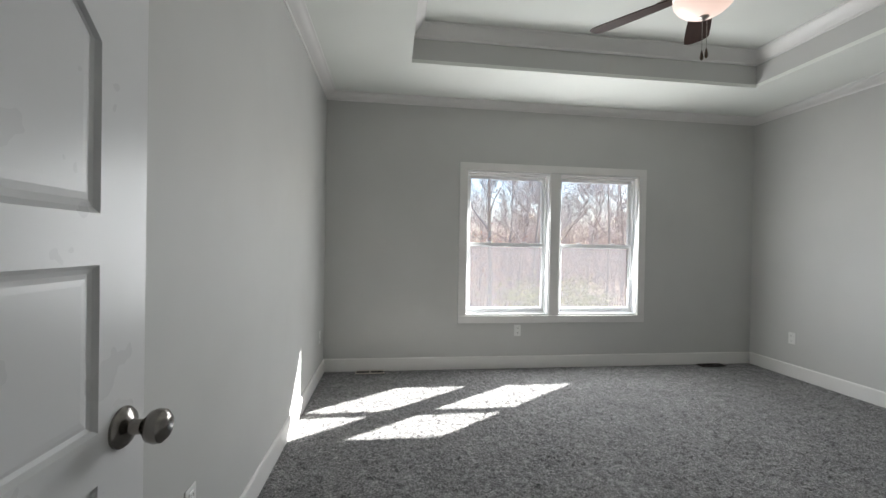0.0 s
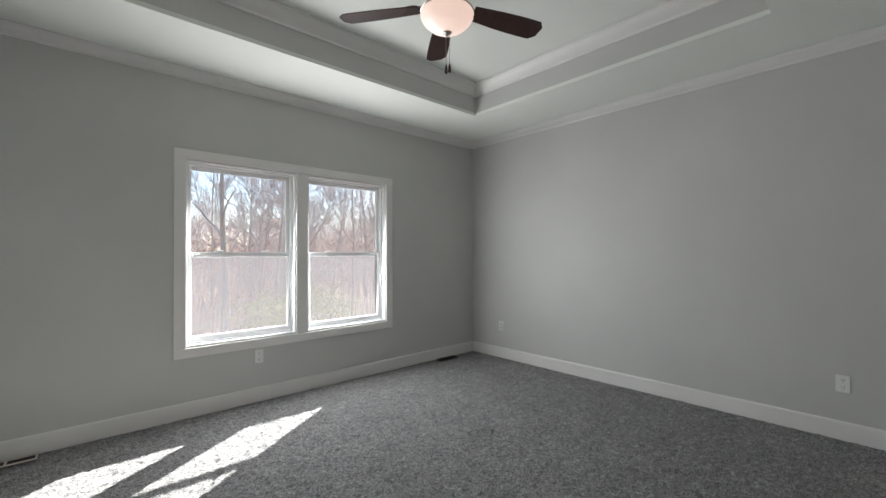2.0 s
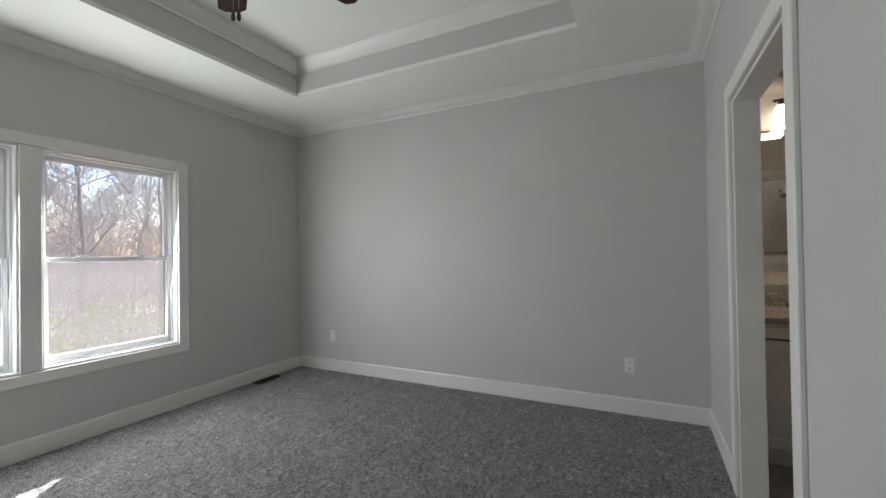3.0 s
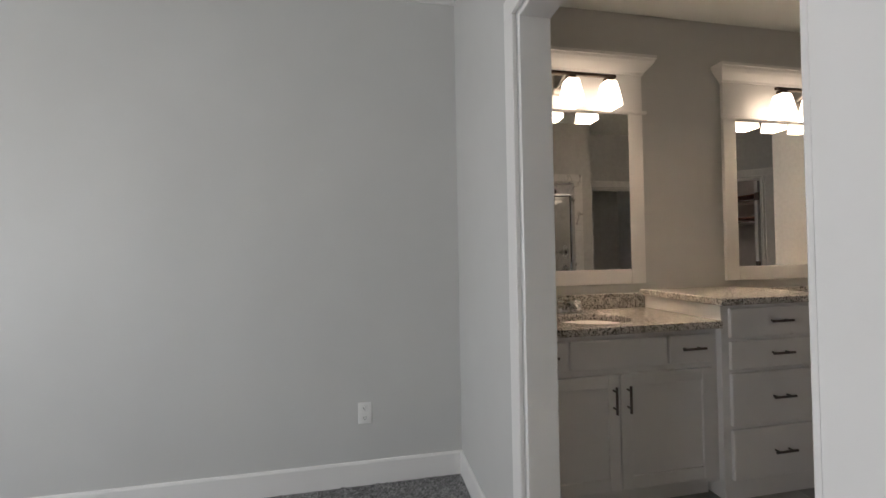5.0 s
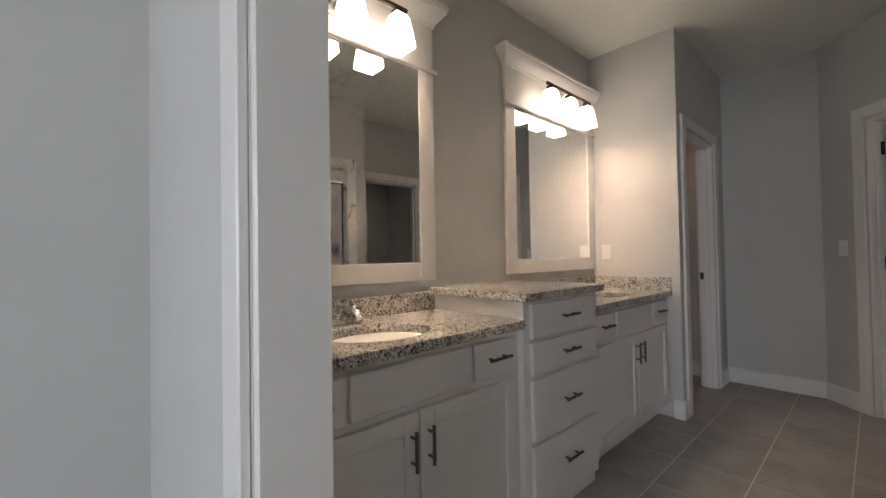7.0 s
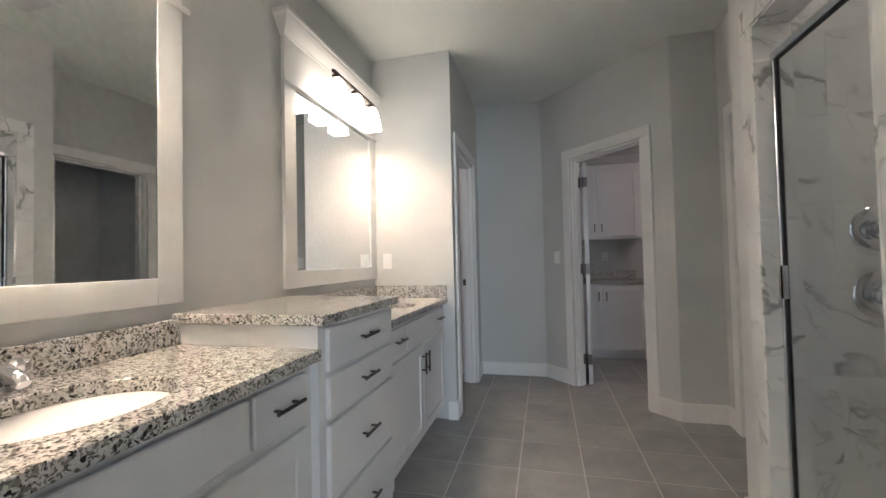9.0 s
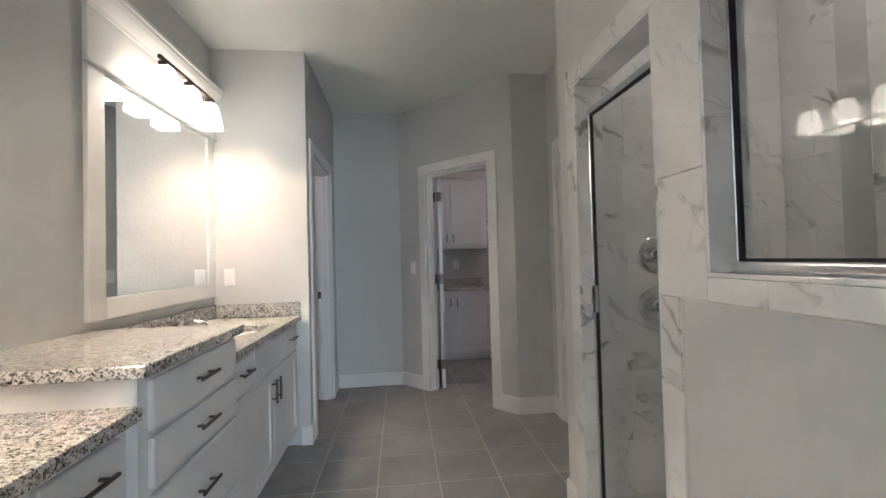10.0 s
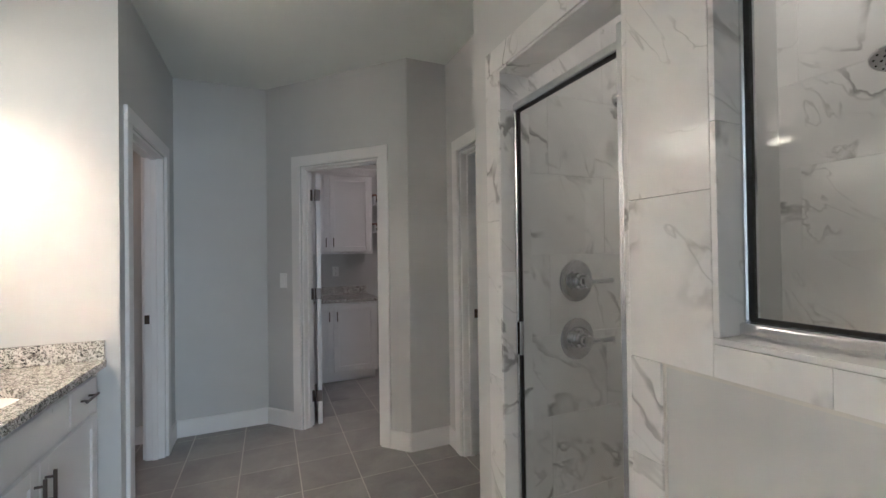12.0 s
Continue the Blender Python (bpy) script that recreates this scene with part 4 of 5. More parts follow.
# ---- mirrors and lights ----
def mirror(y0, y1, gy0, gy1, right_open, skew=0.0):
    m = thing("framed_mirror", (0.0, (y0 + y1) / 2, 1.037), "large wall mirror in a white crowned frame", "mirror", "vanity mirrors")
    xw, t = XE - 0.0005, 0.022
    xf = XE - t
    gz0, gz1 = 1.127, 2.088
    for n, a in (("frame_side", (gy1, y1, 1.037, 2.10)), ("frame_side", (y0, gy0, 1.037, 2.10)), ("frame_bottom", (gy0, gy1, 1.037, gz0)), ("frieze", (y0, y1, 2.1005, 2.335)), ("frame_top", (gy0, gy1, gz1, 2.10))):
        part(n, B(xf, xw, *a, bev=0.002), trim_paint, m)
    over = 0.055
    ya = y0 - (0.0 if right_open else over)
    ledge_a = y0 - (0.0 if right_open else 0.022)
    part("ledge", B(xf - 0.018, xf - 0.0002, ledge_a, y1 + 0.022, 2.090, 2.110, bev=0.005), trim_paint, m)
    bm = bmesh.new()
    prof = [(0.0, 2.335), (0.006, 2.335), (0.010, 2.348), (0.022, 2.362), (0.042, 2.385), (0.055, 2.405), (0.058, 2.420), (0.064, 2.422), (0.064, 2.440), (0.0, 2.440)]
    loops = []
    for d, z in prof:
        yl = y0 - (0.0 if right_open else d)
        loops.append([bm.verts.new(p) for p in ((xw, yl, z), (xf - d, yl, z), (xf - d, y1 + d, z), (xw, y1 + d, z))])
    for q, s in zip(loops, loops[1:]):
        for k in range(3):
            bm.faces.new((q[k], q[k + 1], s[k + 1], s[k]))
    for q in ([lp[0] for lp in loops], [lp[3] for lp in loops]):
        bm.faces.new(q)
    bm.faces.new(loops[0])
    bm.faces.new(loops[-1])
    part("crown", bm, trim_paint, m)
    bm = B(xf + 0.008, xf + 0.012, gy0 - 0.002, gy1 + 0.002, gz0 - 0.002, gz1 + 0.002)
    for v in bm.verts:
        v.co.x += skew * (v.co.y - (y0 + y1) / 2)
    part("mirror_glass", bm, mirror_mat, m)


mirror(-1.205, -0.145, -1.106, -0.244, False, 0.014)
mirror(-2.932, -1.802, -2.833, -1.898, True)


def shade_mesh(bm, cx, cy, z0, z1, a0, r=0.15):
    """A rounded square shade, wide and open at the foot."""
    rings = []
    steps = [(0.88, 0.56), (0.3, 0.84), (0.03, 0.92), (0.0, 0.97), (0.02, 1.0), (0.25, 0.94), (0.6, 0.80), (0.9, 0.66), (1.0, 0.55)]
    for s, k in steps:
        h = a0 * k
        ring = []
        for q in range(4):
            for j in range(5):
                an = math.pi / 2 * q + math.pi / 2 * j / 4
                cxx, cyy = (1 if q in (0, 3) else -1) * (1 - r), (1 if q in (0, 1) else -1) * (1 - r)
                ring.append(bm.verts.new((cx + h * (cxx + r * math.cos(an)), cy + h * (cyy + r * math.sin(an)), z0 + (z1 - z0) * s)))
        rings.append(ring)
    n = len(rings[0])
    for q, s in zip(rings, rings[1:]):
        for k in range(n):
            bm.faces.new((q[k], q[(k + 1) % n], s[(k + 1) % n], s[k]))
    bm.faces.new(rings[0][::-1])
    bm.faces.new(rings[-1])
    return bm


def vanity_light(cy):
    t = thing("vanity_light", (-0.02, cy, 2.235), "three-lamp vanity light with lit frosted square shades", "vanity light", "vanity lights")
    x = -0.128
    part("wall_plate", B(-0.032, -0.0095, cy - 0.06, cy + 0.06, 2.175, 2.295, bev=0.006), nickel, t)
    part("bar", B(x - 0.009, x + 0.009, cy - 0.285, cy + 0.285, 2.252, 2.270, bev=0.002), bronze, t)
    for s in (-0.035, 0.035):
        part("arm", tube(bmesh.new(), [(-0.032, cy + s, 2.215), (-0.07, cy + s, 2.222), (-0.105, cy + s, 2.245), (x, cy + s, 2.256)], 0.007, 10), nickel, t, smooth=True)
    for s in (-0.237, 0.0, 0.237):
        part("socket", B(x - 0.022, x + 0.022, cy + s - 0.022, cy + s + 0.022, 2.226, 2.2515, bev=0.003), bronze, t)
        part("shade", shade_mesh(bmesh.new(), x, cy + s, 2.078, 2.2255, 0.056), shade_glow, t, "lit frosted glass shade", smooth=True)
        part("bulb", lathe(bmesh.new(), (x, cy + s, 2.118), [(0.001, -0.012), (0.014, -0.009), (0.023, 0.002), (0.026, 0.016), (0.023, 0.032), (0.014, 0.052), (0.012, 0.085)], 18), bulb_glow, t, smooth=True)


vanity_light(-0.66)
vanity_light(-2.365)

# ---- bathroom ceiling vent ----
cv = thing("ceiling_vent", (-1.66, -1.6, HC), "square white bathroom exhaust grille on the ceiling", "ceiling vent")
bm = bmesh.new()
for a in ((-1.80, -1.52, -1.74, -1.715), (-1.80, -1.52, -1.485, -1.46), (-1.80, -1.775, -1.715, -1.485), (-1.545, -1.52, -1.715, -1.485), (-1.775, -1.545, -1.615, -1.585)):
    box(bm, *a, HC - 0.012, HC - 0.0005, bev=0.003)
part("vent_frame", bm, plastic, cv)
# Thin black plate painting the shade behind the grille; the ceiling has no hole.
part("vent_shade", B(-1.775, -1.545, -1.715, -1.485, HC - 0.0025, HC - 0.0015), gap_shade, cv)
for k in range(10):
    xx = -1.765 + k * 0.0235
    for ya, yb in ((-1.715, -1.615), (-1.585, -1.485)):
        part("slat", B(xx - 0.005, xx + 0.005, ya, yb, HC - 0.010, HC - 0.003), plastic, cv)

# ---- shower ----
XS = -2.065                      # face of the marble border


def slabs(pieces, name="marble_trim", label="white veined marble tile border round the shower openings"):
    t = thing(name, (XS, -1.2, 0.0), label, "tile border", "", "structure")
    for a in pieces:
        part("tile", B(*a, bev=0.0006), marble, t)
    return t


xa, xb = -2.0748, XS
pieces = []
zs = [0.0, 0.42, 0.90, 1.49, 2.052]
for z0, z1 in zip(zs, zs[1:]):
    pieces.append((xa, xb, -1.910, -1.8205, z0 + 0.0004, z1 - 0.0004))
    if z0 < 1.1 and z1 < 1.2:
        pieces.append((xa, xb, -1.2345, -1.156, z0 + 0.0004, z1 - 0.0004))
pieces += [(xa, xb, -1.2345, -1.156, 0.901, 1.124), (xa, xb, -1.2345, -1.0405, 1.126, 1.489), (xa, xb, -1.2345, -1.0405, 1.491, 2.051)]
pieces += [(xa, xb, -1.0395, -0.86, 1.126, 1.189), (xa, xb, -0.859, -0.32, 1.126, 1.189), (xa, xb, -0.3195, -0.22, 1.126, 2.051)]
pieces += [(xa, xb, -1.910, -1.44, 2.053, 2.138), (xa, xb, -1.439, -0.86, 2.053, 2.138), (xa, xb, -0.859, -0.22, 2.053, 2.138)]
# Reveals of the doorway and of the window
rx0, rx1 = -2.195, -2.0655
for z0, z1 in ((0.10, 0.70), (0.70, 1.30), (1.30, 1.90), (1.90, 2.038)):
    pieces.append((rx0, rx1, -1.8195, -1.808, z0 + 0.0004, z1 - 0.0004))
    pieces.append((rx0, rx1, -1.247, -1.2355, z0 + 0.0004, z1 - 0.0004))
pieces.append((rx0, rx1, -1.8195, -1.2355, 2.0385, 2.0495))
pieces.append((rx0, rx1, -1.8195, -1.2355, 0.0905, 0.102))
pieces += [(rx0, rx1, -1.0395, -1.028, 1.203, 1.62), (rx0, rx1, -1.0395, -1.028, 1.621, 2.038), (rx0, rx1, -0.332, -0.3205, 1.203, 2.038), (rx0, rx1, -1.0395, -0.3205, 2.0385, 2.0495), (rx0, rx1, -1.0395, -0.70, 1.1905, 1.202), (rx0, rx1, -0.699, -0.3205, 1.1905, 1.202)]
slabs(pieces)
solid("caulk_line", B(-2.0747, -2.0715, -1.1555, -0.22, 1.117, 1.1255), grout_mat, "grey caulk joint along the marble edge", "caulk", "structure")
solid("caulk_line", B(-2.0747, -2.0715, -1.1555, -1.149, 0.13, 1.1168), grout_mat, "grey caulk joint along the marble edge", "caulk", "structure")
baseboard((-2.075, -0.132), (-2.075, -1.1555))

# Interior wall tiles, 0.333 high in running bond
def tile_run(name, plane, lo, hi, at, rows, offset):
    t = thing(name, (at, lo, 0.1) if plane == "x" else (lo, at, 0.1), "white veined marble tiles on the shower wall", "wall tiles", "", "structure")
    for r, (z0, z1) in enumerate(rows):
        p = lo - offset - (0.31 if r % 2 else 0.0)
        while p < hi:
            a, b = max(p, lo) + 0.0004, min(p + 0.61, hi) - 0.0004
            if b - a > 0.02:
                if plane == "x":
                    part("tile", B(at - 0.010, at, a, b, z0 + 0.0004, z1 - 0.0004, bev=0.0008), marble, t)
                else:
                    part("tile", B(a, b, at - 0.010, at, z0 + 0.0004, z1 - 0.0004, bev=0.0008), marble, t)
            p += 0.61


ROWS = [(0.1, 0.360)] + [(0.360 + 0.333 * k, 0.360 + 0.333 * (k + 1)) for k in range(7)]
ROWS.append((ROWS[-1][1], HC))
tile_run("tile_wall_west", "x", -1.888, -0.132, -3.203, ROWS, 0.15)
tile_run("tile_wall_south", "y", -3.203, -2.186, -1.888, ROWS, 0.05)
solid("shower_floor", B(-3.214, -2.186, -1.899, -0.131, 0.002, 0.03), marble, "white marble shower floor pan", "shower floor", "structure")

# Shower door
XG = -2.135
sd = thing("shower_door", (XG, -1.53, 0.1), "framed clear glass shower door with chrome edges", "shower door")
part("glass_panel", B(XG - 0.003, XG + 0.003, -1.785, -1.305, 0.125, 1.895), shower_glass, sd).visible_shadow = False
part("top_rail", B(XG - 0.012, XG + 0.016, -1.806, -1.29, 1.897, 1.925, bev=0.004), satin, sd)
part("top_gasket", B(XG - 0.005, XG + 0.005, -1.79, -1.30, 1.890, 1.8965), black_rubber, sd)
part("strike_rail", B(XG - 0.012, XG + 0.014, -1.8075, -1.792, 0.104, 1.8965, bev=0.003), satin, sd)
part("side_gasket", B(XG - 0.005, XG + 0.005, -1.7915, -1.785, 0.12, 1.8895), black_rubber, sd)
part("hinge_post", B(XG - 0.016, XG + 0.022, -1.312, -1.2875, 0.104, 1.965, bev=0.005), satin, sd)
part("wall_channel", B(XG - 0.012, XG + 0.012, -1.287, -1.2475, 0.104, 1.955, bev=0.003), satin, sd)
part("bottom_rail", B(XG - 0.01, XG + 0.014, -1.79, -1.313, 0.104, 0.124, bev=0.003), satin, sd)
bm = B(XG + 0.010, XG + 0.026, -1.793, -1.784, 0.995, 1.118, bev=0.003)
box(bm, XG + 0.004, XG + 0.020, -1.776, -1.769, 0.995, 1.118, bev=0.002)
part("pull_handle", bm, chrome, sd)

# Fixed shower window
sw = thing("shower_window", (-2.15, -0.68, 1.2), "fixed clear glass panel with a black gasket and chrome sill", "shower window")
XG = -2.15
part("glass_panel", B(XG - 0.003, XG + 0.003, -1.012, -0.345, 1.236, 2.03), shower_glass, sw).visible_shadow = False
for n, a in (("gasket", (-1.018, -1.010, 1.230, 2.034)), ("gasket", (-0.348, -0.341, 1.230, 2.034)), ("gasket", (-1.010, -0.348, 1.230, 1.238))):
    part(n, B(XG - 0.0045, XG + 0.0045, *a), black_rubber, sw)
part("chrome_sill", B(XG - 0.02, XG + 0.028, -1.0275, -0.3325, 1.2022, 1.2295, bev=0.006, seg=3), satin, sw)
part("side_channel", B(XG - 0.011, XG + 0.012, -1.0275, -1.0185, 1.230, 2.0375, bev=0.003), satin, sw)
part("side_channel", B(XG - 0.011, XG + 0.012, -0.3405, -0.3325, 1.230, 2.0375, bev=0.003), satin, sw)

# Valves on the south wall
for zv in (1.245, 1.0):
    v = thing("shower_valve", (-2.478, -1.888, zv), "round chrome shower valve with a lever handle", "shower valve", "shower valves")
    part("escutcheon", lathe(bmesh.new(), (-2.478, -1.8878, zv), [(0.088, 0.0), (0.088, 0.004), (0.080, 0.010), (0.052, 0.013), (0.048, 0.011), (0.040, 0.012)], 40, (0, 1, 0)), chrome, v, smooth=True)
    part("collar", lathe(bmesh.new(), (-2.478, -1.878, zv), [(0.036, 0.0), (0.034, 0.022), (0.026, 0.030), (0.024, 0.052), (0.027, 0.056), (0.022, 0.066), (0.008, 0.068)], 28, (0, 1, 0)), chrome, v, smooth=True)
    part("lever", tube(bmesh.new(), [(-2.478, -1.83, zv), (-2.515, -1.815, zv - 0.001), (-2.555, -1.806, zv + 0.001), (-2.595, -1.802, zv + 0.004)], [0.013, 0.010, 0.009, 0.011], 12), chrome, v, smooth=True)


def shower_head(p, d, name="wall_shower"):
    p, d = Vector(p), Vector(d).normalized()
    t = thing(name, p, "chrome shower head on a bent wall arm", "shower head", "shower heads")
    part("flange", lathe(bmesh.new(), p, [(0.034, 0.0005), (0.033, 0.006), (0.022, 0.014), (0.011, 0.018)], 24, d), chrome, t, smooth=True)
    e = p + d * 0.075 + Z * -0.012
    part("arm", tube(bmesh.new(), [p + d * 0.005, p + d * 0.045 + Z * 0.002, e, e + d * 0.02 - Z * 0.02], 0.0095, 12), chrome, t, smooth=True)
    ax = (d * 0.75 - Z).normalized()
    h0 = e + d * 0.02 - Z * 0.02
    hd = part("head", lathe(bmesh.new(), h0, [(0.012, -0.005), (0.017, 0.008), (0.018, 0.016), (0.030, 0.028), (0.047, 0.046), (0.050, 0.056), (0.046, 0.061), (0.02, 0.060)], 28, ax), chrome, t, smooth=True)
    a, b = ax.orthogonal().normalized(), ax.cross(ax.orthogonal().normalized())
    for k in range(16):
        rr, an = (0.018, k * math.pi / 3) if k < 6 else (0.036, k * 2 * math.pi / 10)
        q = h0 + ax * 0.0605 + rr * (math.cos(an) * a + math.sin(an) * b)
        part("nozzle", lathe(bmesh.new(), q, [(0.0035, -0.002), (0.003, 0.002)], 6, ax), black_rubber, hd)


shower_head((-3.203, -1.13, 2.04), (1, 0, 0))
shower_head((-2.733, -1.888, 2.05), (0, 1, 0))

# ---- closet behind the angled wall ----
cl = thing("closet_base_cabinet", (-1.8, -5.15, 0), "white shaker base cabinet with two doors in the closet", "base cabinet")
bm = B(-2.362, -1.225, -4.92, -5.449, 0.10, 0.853)
box(bm, -2.355, -1.225, -4.99, -5.449, 0.003, 0.0995)
part("cabinet_body", bm, cab_paint, cl)


def shaker_y(parent, x0, x1, z0, z1, y, hx, hz, s=0.055):
    d = part("cabinet_door", B(x0 + s - 0.003, x1 - s + 0.003, y + 0.001, y + 0.010, z0 + s - 0.003, z1 - s + 0.003), cab_paint, parent)
    for nm, a in (("stile", (x0, x0 + s, z0, z1)), ("stile", (x1 - s, x1, z0, z1)), ("rail", (x0 + s, x1 - s, z0, z0 + s)), ("rail", (x0 + s, x1 - s, z1 - s, z1))):
        part(nm, B(a[0], a[1], y + 0.0005, y + 0.018, a[2], a[3], bev=0.002), cab_paint, d)
    bm = bmesh.new()
    c = Vector((hx, y + 0.044, hz))
    cyl(bm, c - Z * 0.05, c + Z * 0.05, 0.006, n=10)
    for k in (-0.035, 0.035):
        cyl(bm, c + Z * k, c + Z * k - Vector((0, 0.027, 0)), 0.0045, n=8)
    part("handle", bm, dark_nickel, d, "brushed nickel bar handle")


shaker_y(cl, -2.345, -1.893, 0.125, 0.835, -4.92, -1.93, 0.715)
shaker_y(cl, -1.887, -1.44, 0.125, 0.835, -4.92, -1.85, 0.715)
ct = thing("closet_countertop", (-1.8, -5.2, 0.854), "dark speckled granite closet counter with a low backsplash", "countertop")
part("granite_slab", B(-2.385, -1.225, -5.449, -4.895, 0.854, CT, bev=0.003), granite, ct)
part("backsplash", B(-2.362, -1.225, -5.449, -5.43, CT + 0.0005, CT + 0.095, bev=0.002), granite, ct)
uc = thing("closet_wall_cabinet", (-1.8, -5.29, 1.37), "white shaker wall cabinet with two doors in the closet", "wall cabinet")
part("cabinet_body", B(-2.372, -1.30, -5.449, -5.13, 1.372, 2.27), cab_paint, uc)
shaker_y(uc, -2.345, -1.893, 1.40, 2.245, -5.13, -1.93, 1.50)
shaker_y(uc, -1.887, -1.44, 1.40, 2.245, -5.13, -1.85, 1.50)
bm = prism(bmesh.new(), [(-5.13, 2.255), (-5.107, 2.255), (-5.10, 2.275), (-5.065, 2.315), (-5.06, 2.335), (-5.13, 2.335)], "x", -2.41, -1.30)
part("crown", bm, cab_paint, uc)
for z in (2.035, 1.705):
    s = thing("closet_shelf", (-2.9, -5.3, z), "reddish wood closet shelf with a hanging rod below", "closet shelf", "closet shelves")
    part("shelf_board", B(-3.379, -2.375, -5.449, -5.10, z, z + 0.018, bev=0.002), shelf_wood, s)
    part("cleat", B(-3.379, -2.375, -5.449, -5.43, z - 0.075, z - 0.0005, bev=0.002), trim_paint, s)
    part("rod", cyl(bmesh.new(), (-3.379, -5.17, z - 0.05), (-2.40, -5.17, z - 0.05), 0.016, n=14), chrome, s)
    part("bracket", B(-2.412, -2.394, -5.43, -5.11, z - 0.09, z - 0.0005, bev=0.002), trim_paint, s)
# Closet door, open inwards, seen along its edge
HU = CLOSET[0] + 0.046
hp = ANG @ Vector((HU, -0.105, 0))
ang_leaf = math.atan2(-1.0, -0.09)
cd = moulded_leaf("door_closet", 0.665, 2.03, T((hp.x - 0.024, hp.y, 0)) @ Matrix.Rotation(ang_leaf - math.pi / 2, 4, "Z"), "open white moulded closet door seen edge on", 0.09)
for zz in (0.235, 1.055, 1.85):
    add_local("hinge", B(0.0165, 0.019, -0.108, -0.068, zz - 0.045, zz + 0.045), dark_nickel, closet_frame)
    bm = B(-0.0175, 0.0165, -0.0035, -0.0005, zz - 0.045, zz + 0.045, bev=0.0008)
    cyl(bm, (-0.024, 0.0, zz - 0.046), (-0.024, 0.0, zz + 0.046), 0.0075, n=12)
    add_local("hinge", bm, dark_nickel, cd)
# Strike plates on the toilet and closet jambs
bm = B(0.0165, 0.0185, -0.112, -0.084, 0.918, 0.978, bev=0.0008)
add_local("strike_plate", bm, bronze, toilet_frame)
bm = B(LINEN[1] - LINEN[0] - 0.0185, LINEN[1] - LINEN[0] - 0.0165, -0.117, -0.09, 0.925, 0.985, bev=0.0008)
add_local("strike_plate", bm, bronze, linen_frame)


# ---- ceiling lights in the side rooms ----
def recessed(x, y, label, r=0.075, lit=can_glow):
    t = thing("recessed_light", (x, y, HC), label, "ceiling light", "recessed lights")
    part("trim_ring", lathe(bmesh.new(), (x, y, HC), [(r + 0.02, -0.0005), (r + 0.018, -0.006), (r, -0.008), (r - 0.004, -0.003)], 32), plastic, t, smooth=True)
    part("lens", lathe(bmesh.new(), (x, y, HC), [(r - 0.004, -0.0085), (r * 0.6, -0.011), (0.002, -0.012)], 28), lit, t, smooth=True)


recessed(-2.85, -1.2, "round lit recessed light in the shower ceiling", 0.067)
recessed(-2.9, -4.05, "round lit recessed light in the closet ceiling", 0.075, dim_glow)
recessed(0.35, -3.6, "round lit recessed light in the toilet room ceiling", 0.085, warm_glow)

# ---- outdoors ----
rng = random.Random(11)
gm = bmesh.new()
GN = 46
gv = [[gm.verts.new((-70 + 140 * i / GN, YN + 0.2 + 95 * (j / GN) ** 1.6, -3.0 + 0.5 * noise.noise(Vector((i * 0.35, j * 0.35, 1))) + 0.045 * 95 * (j / GN) ** 1.6)) for i in range(GN + 1)] for j in range(GN + 1)]
for j in range(GN):
    for i in range(GN):
        gm.faces.new((gv[j][i], gv[j][i + 1], gv[j + 1][i + 1], gv[j + 1][i]))
ground_mat = painted("leaf litter ground", (0.20, 0.14, 0.09), 0.95, 0.35, 12, 0.6)
solid("ground", gm, ground_mat, "leaf-strewn woodland ground rising behind the house", "ground", "structure")


def gz(x, y):
    d = max(0.0, y - YN - 0.2)
    return -3.0 + 0.045 * d


def limb(bm, p, d, length, r, depth, sides):
    pts, rs = [p], [r]
    n = 4 if depth < 3 else 3
    for k in range(n):
        d = (d + Vector((rng.uniform(-1, 1), rng.uniform(-1, 1), rng.uniform(-0.4, 0.9))) * 0.20).normalized()
        p = p + d * length / n
        pts.append(p)
        rs.append(r * (1 - 0.62 * (k + 1) / n))
    tube(bm, pts, rs, sides)
    return pts, rs


def tree_meshes(height, seed):
    rng.seed(seed)
    trunk, crown = bmesh.new(), bmesh.new()
    pts, rs = [Vector((0, 0, -0.3))], [height * 0.008]
    p, d = pts[0], Vector((rng.uniform(-0.06, 0.06), rng.uniform(-0.06, 0.06), 1)).normalized()
    for k in range(9):
        d = (d + Vector((rng.uniform(-1, 1), rng.uniform(-1, 1), 0.5)) * 0.09).normalized()
        p = p + d * height / 9
        pts.append(p)
        rs.append(height * 0.008 * (1 - 0.9 * (k + 1) / 9))
    tube(trunk, pts, rs, 8)

    def grow(p, d, length, r, depth):
        q, rr = limb(crown, p, d, length, r, depth, 5 if depth < 2 else 3)
        if depth >= 3:
            return
        for k in range(5 if depth < 2 else 4):
            i = rng.randint(1, len(q) - 1)
            nd = ((q[i] - q[i - 1]).normalized() + Vector((rng.uniform(-1, 1), rng.uniform(-1, 1), rng.uniform(-0.3, 0.8))) * 0.9).normalized()
            grow(q[i], nd, length * rng.uniform(0.45, 0.7), max(rr[i] * 0.6, 0.006), depth + 1)
    for k in range(13):
        i = rng.randint(2, 9)
        an = rng.uniform(0, 6.28)
        grow(pts[i], Vector((math.cos(an), math.sin(an), rng.uniform(0.3, 1.0))).normalized(), height * rng.uniform(0.16, 0.30), rs[i] * 0.6, 0)
    return trunk, crown


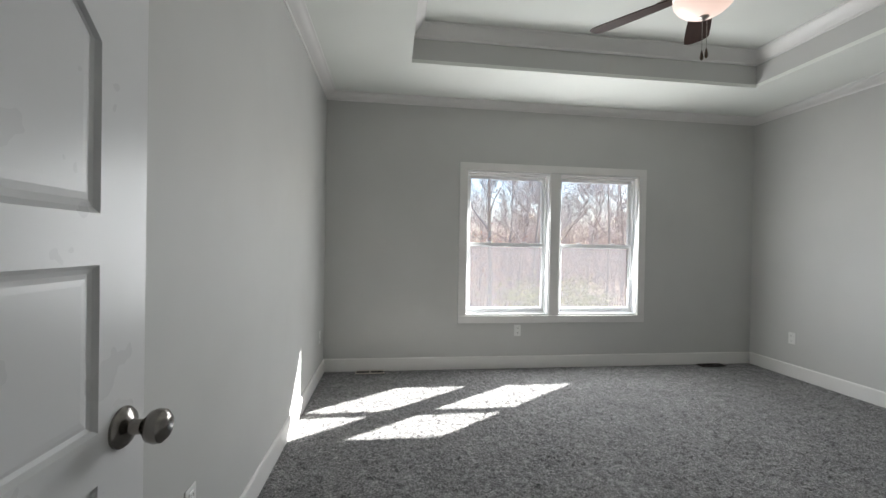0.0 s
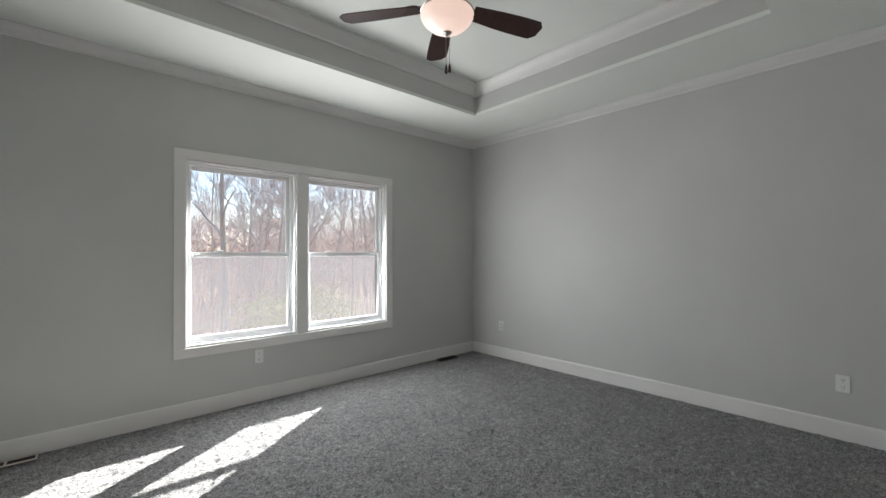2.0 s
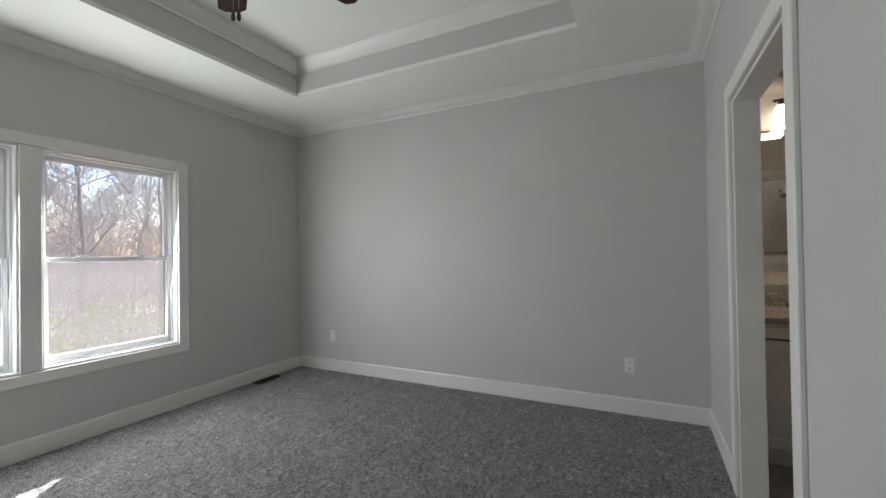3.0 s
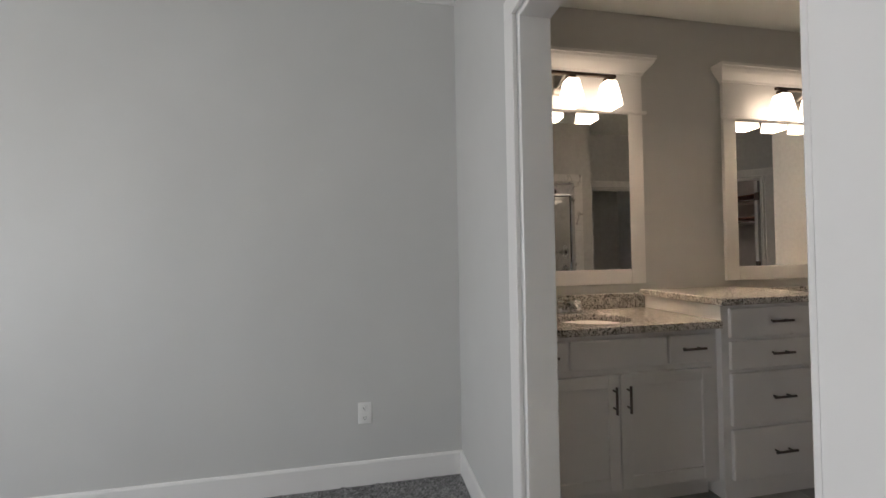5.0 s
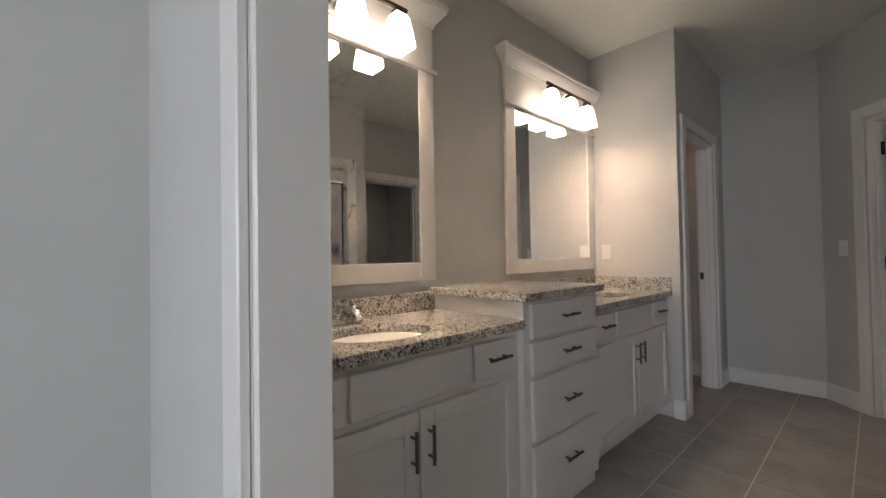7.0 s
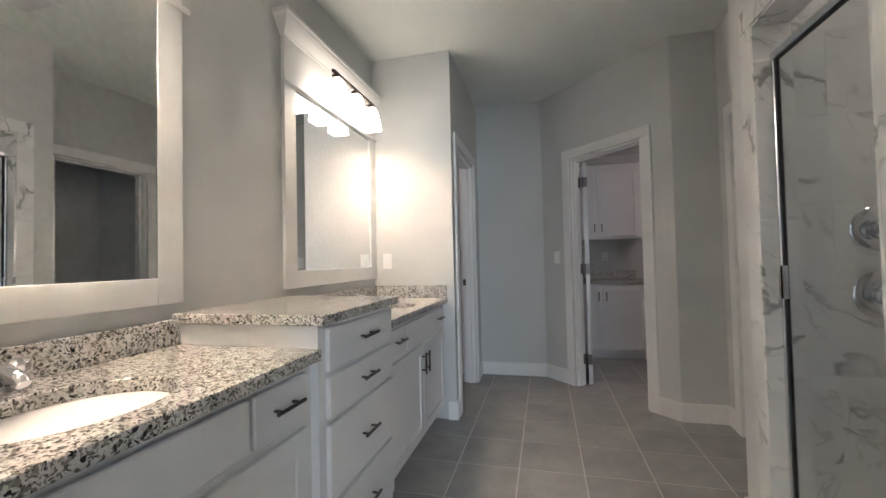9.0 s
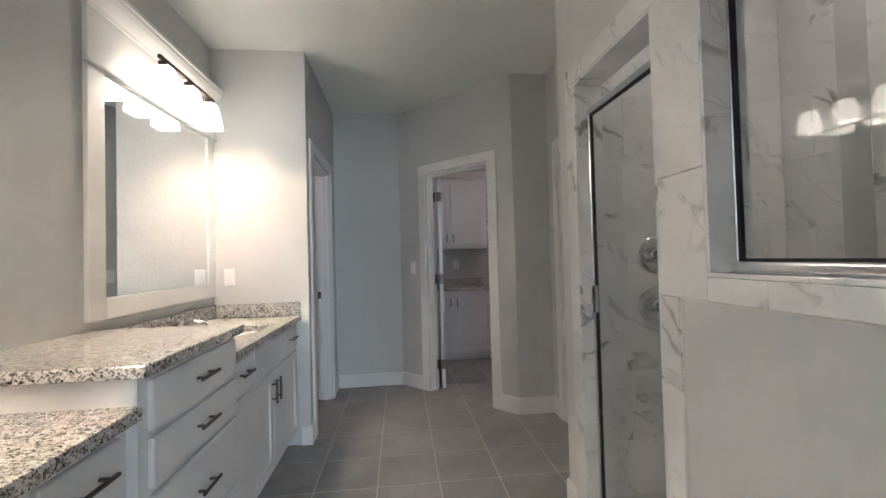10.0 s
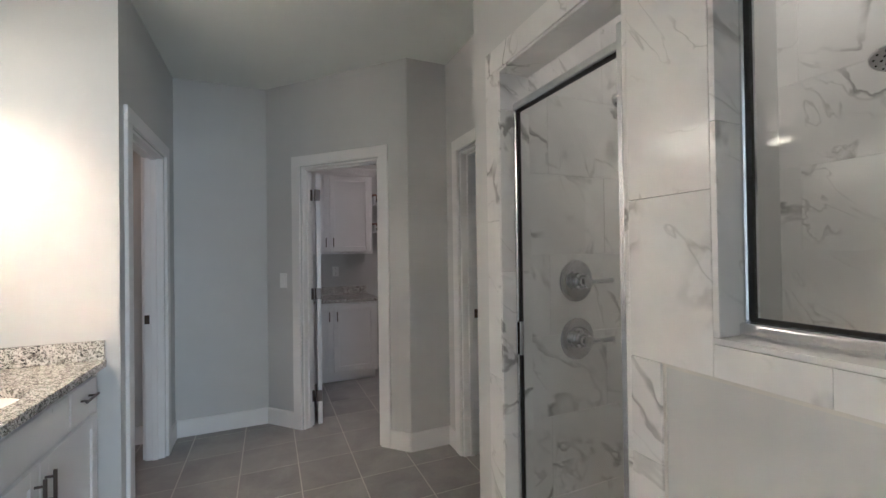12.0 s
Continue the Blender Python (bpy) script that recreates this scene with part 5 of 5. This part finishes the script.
protos = []
for s, h in ((1, 12.0), (2, 10.0), (3, 14.0), (4, 9.0)):
    t = thing("tree", (0, 0, 0), "bare grey autumn tree with thin bare branches", "tree", "woodland trees")
    tr, cr = tree_meshes(h, s)
    part("trunk", tr, bark, t, smooth=True)
    part("crown", cr, twigs, t)
    protos.append(t)
rng.seed(5)
spots = []
for k in range(400):
    d = 11 + 40 * rng.random() ** 1.1
    x = -2.3 + rng.uniform(-0.75, 0.95) * d + rng.uniform(-2, 2)
    if all((x - a) ** 2 + (d - b) ** 2 > (1.2 + 0.04 * d) ** 2 for a, b in spots):
        spots.append((x, d))
    if len(spots) >= 70:
        break
for k, (x, d) in enumerate(spots):
    m = T((x, YN + d, gz(x, YN + d))) @ R(rng.uniform(0, 360))
    if k < 4:
        protos[k].matrix_basis = m
    else:
        copy_thing(protos[k % 4], m)


def leaf_cloud(name, mat, label, clumps, n, size):
    bm = bmesh.new()
    for cx, cy, cz, r, rz in clumps:
        for k in range(n):
            p = Vector((cx + rng.gauss(0, r * 0.5), cy + rng.gauss(0, r * 0.5), cz + rng.gauss(0, rz * 0.45)))
            a = Vector((rng.uniform(-1, 1), rng.uniform(-1, 1), rng.uniform(-1, 1))).normalized()
            b = a.orthogonal().normalized()
            s = size * rng.uniform(0.6, 1.4)
            bm.faces.new([bm.verts.new(p + a * s * u + b * s * w) for u, w in ((-1, 0), (0, -0.55), (1, 0), (0, 0.55))])
    return solid(name, bm, mat, label, "shrubs", "stuff")


cl1 = []
for k in range(85):
    d = 12 + 40 * rng.random()
    x = -2.3 + rng.uniform(-0.75, 0.95) * d
    cl1.append((x, YN + d, gz(x, YN + d) + rng.uniform(0.5, 3.2) * (0.7 + d / 40), 1.3 + d * 0.03, 1.4))
leaf_cloud("undergrowth", rust_leaf, "rust brown withered leaves of the woodland undergrowth", cl1, 230, 0.06)
cl2 = [(-3.89 + u * d, 0.3 + d, 1.29 + w * d, 0.9, 0.8) for u, d, w in ((0.34, 13.0, -0.14), (0.40, 14.5, -0.16), (0.47, 14.0, -0.125), (0.53, 15.5, -0.15), (0.10, 16.0, -0.15))]
leaf_cloud("green_shrubs", green_leaf, "yellow green autumn shrubs behind the house", cl2, 650, 0.065)


def brush():
    bm = bmesh.new()
    for k in range(4200):
        d = 14 + 62 * rng.random() ** 0.8
        x = -2.3 + rng.uniform(-0.8, 1.0) * d
        p = Vector((x, YN + d, gz(x, YN + d)))
        h = rng.uniform(0.4, 1.0) * (2.2 + 0.125 * d)
        dv = Vector((rng.uniform(-0.25, 0.25), rng.uniform(-0.25, 0.25), 1)).normalized()
        q = p + dv * h * 0.5
        e = q + (dv + Vector((rng.uniform(-0.4, 0.4), rng.uniform(-0.4, 0.4), 0))).normalized() * h * 0.5
        w = 0.6 + d / 45
        tube(bm, [p, q, e], [0.022 * w, 0.015 * w, 0.005 * w], 3)
        for j in range(7):
            s = q.lerp(e, rng.random())
            tube(bm, [s, s + Vector((rng.uniform(-1, 1), rng.uniform(-1, 1), rng.uniform(0.2, 1.2))) * h * 0.15], [0.012 * w, 0.004 * w], 3)
    return solid("saplings", bm, far_twigs, "dense grey thin saplings in the far woods", "saplings", "stuff")


brush()

# ---- floor tiles ----
PITCH = 0.3455
GX, GY = -1.442, -3.02
tile_me = {}


def tile_mesh(w, h):
    key = (round(w, 3), round(h, 3))
    if key not in tile_me:
        tile_me[key] = finish("tile", B(-w / 2, w / 2, -h / 2, h / 2, -0.0025, 0.0, bev=0.0006), tile_mat)
    return tile_me[key]


def lay(x0, x1, y0, y1):
    i0, i1 = math.floor((x0 - GX) / PITCH), math.ceil((x1 - GX) / PITCH)
    j0, j1 = math.floor((y0 - GY) / PITCH), math.ceil((y1 - GY) / PITCH)
    g = 0.0028
    for i in range(i0, i1):
        for j in range(j0, j1):
            a, b = max(x0, GX + i * PITCH) + g, min(x1, GX + (i + 1) * PITCH) - g
            p, q = max(y0, GY + j * PITCH) + g, min(y1, GY + (j + 1) * PITCH) - g
            if b - a < 0.01 or q - p < 0.01:
                continue
            ob = new("tile", tile_mesh(b - a, q - p))
            ob.parent = floor_bath
            ob.location = ((a + b) / 2, (p + q) / 2, 0.0)


lay(-3.38, GX + 3 * PITCH, -5.42, GY + 3 * PITCH)
lay(-2.07, GX + 3 * PITCH, GY + 3 * PITCH, -0.075)
lay(GX + 3 * PITCH, 1.0, -4.15, -3.05)
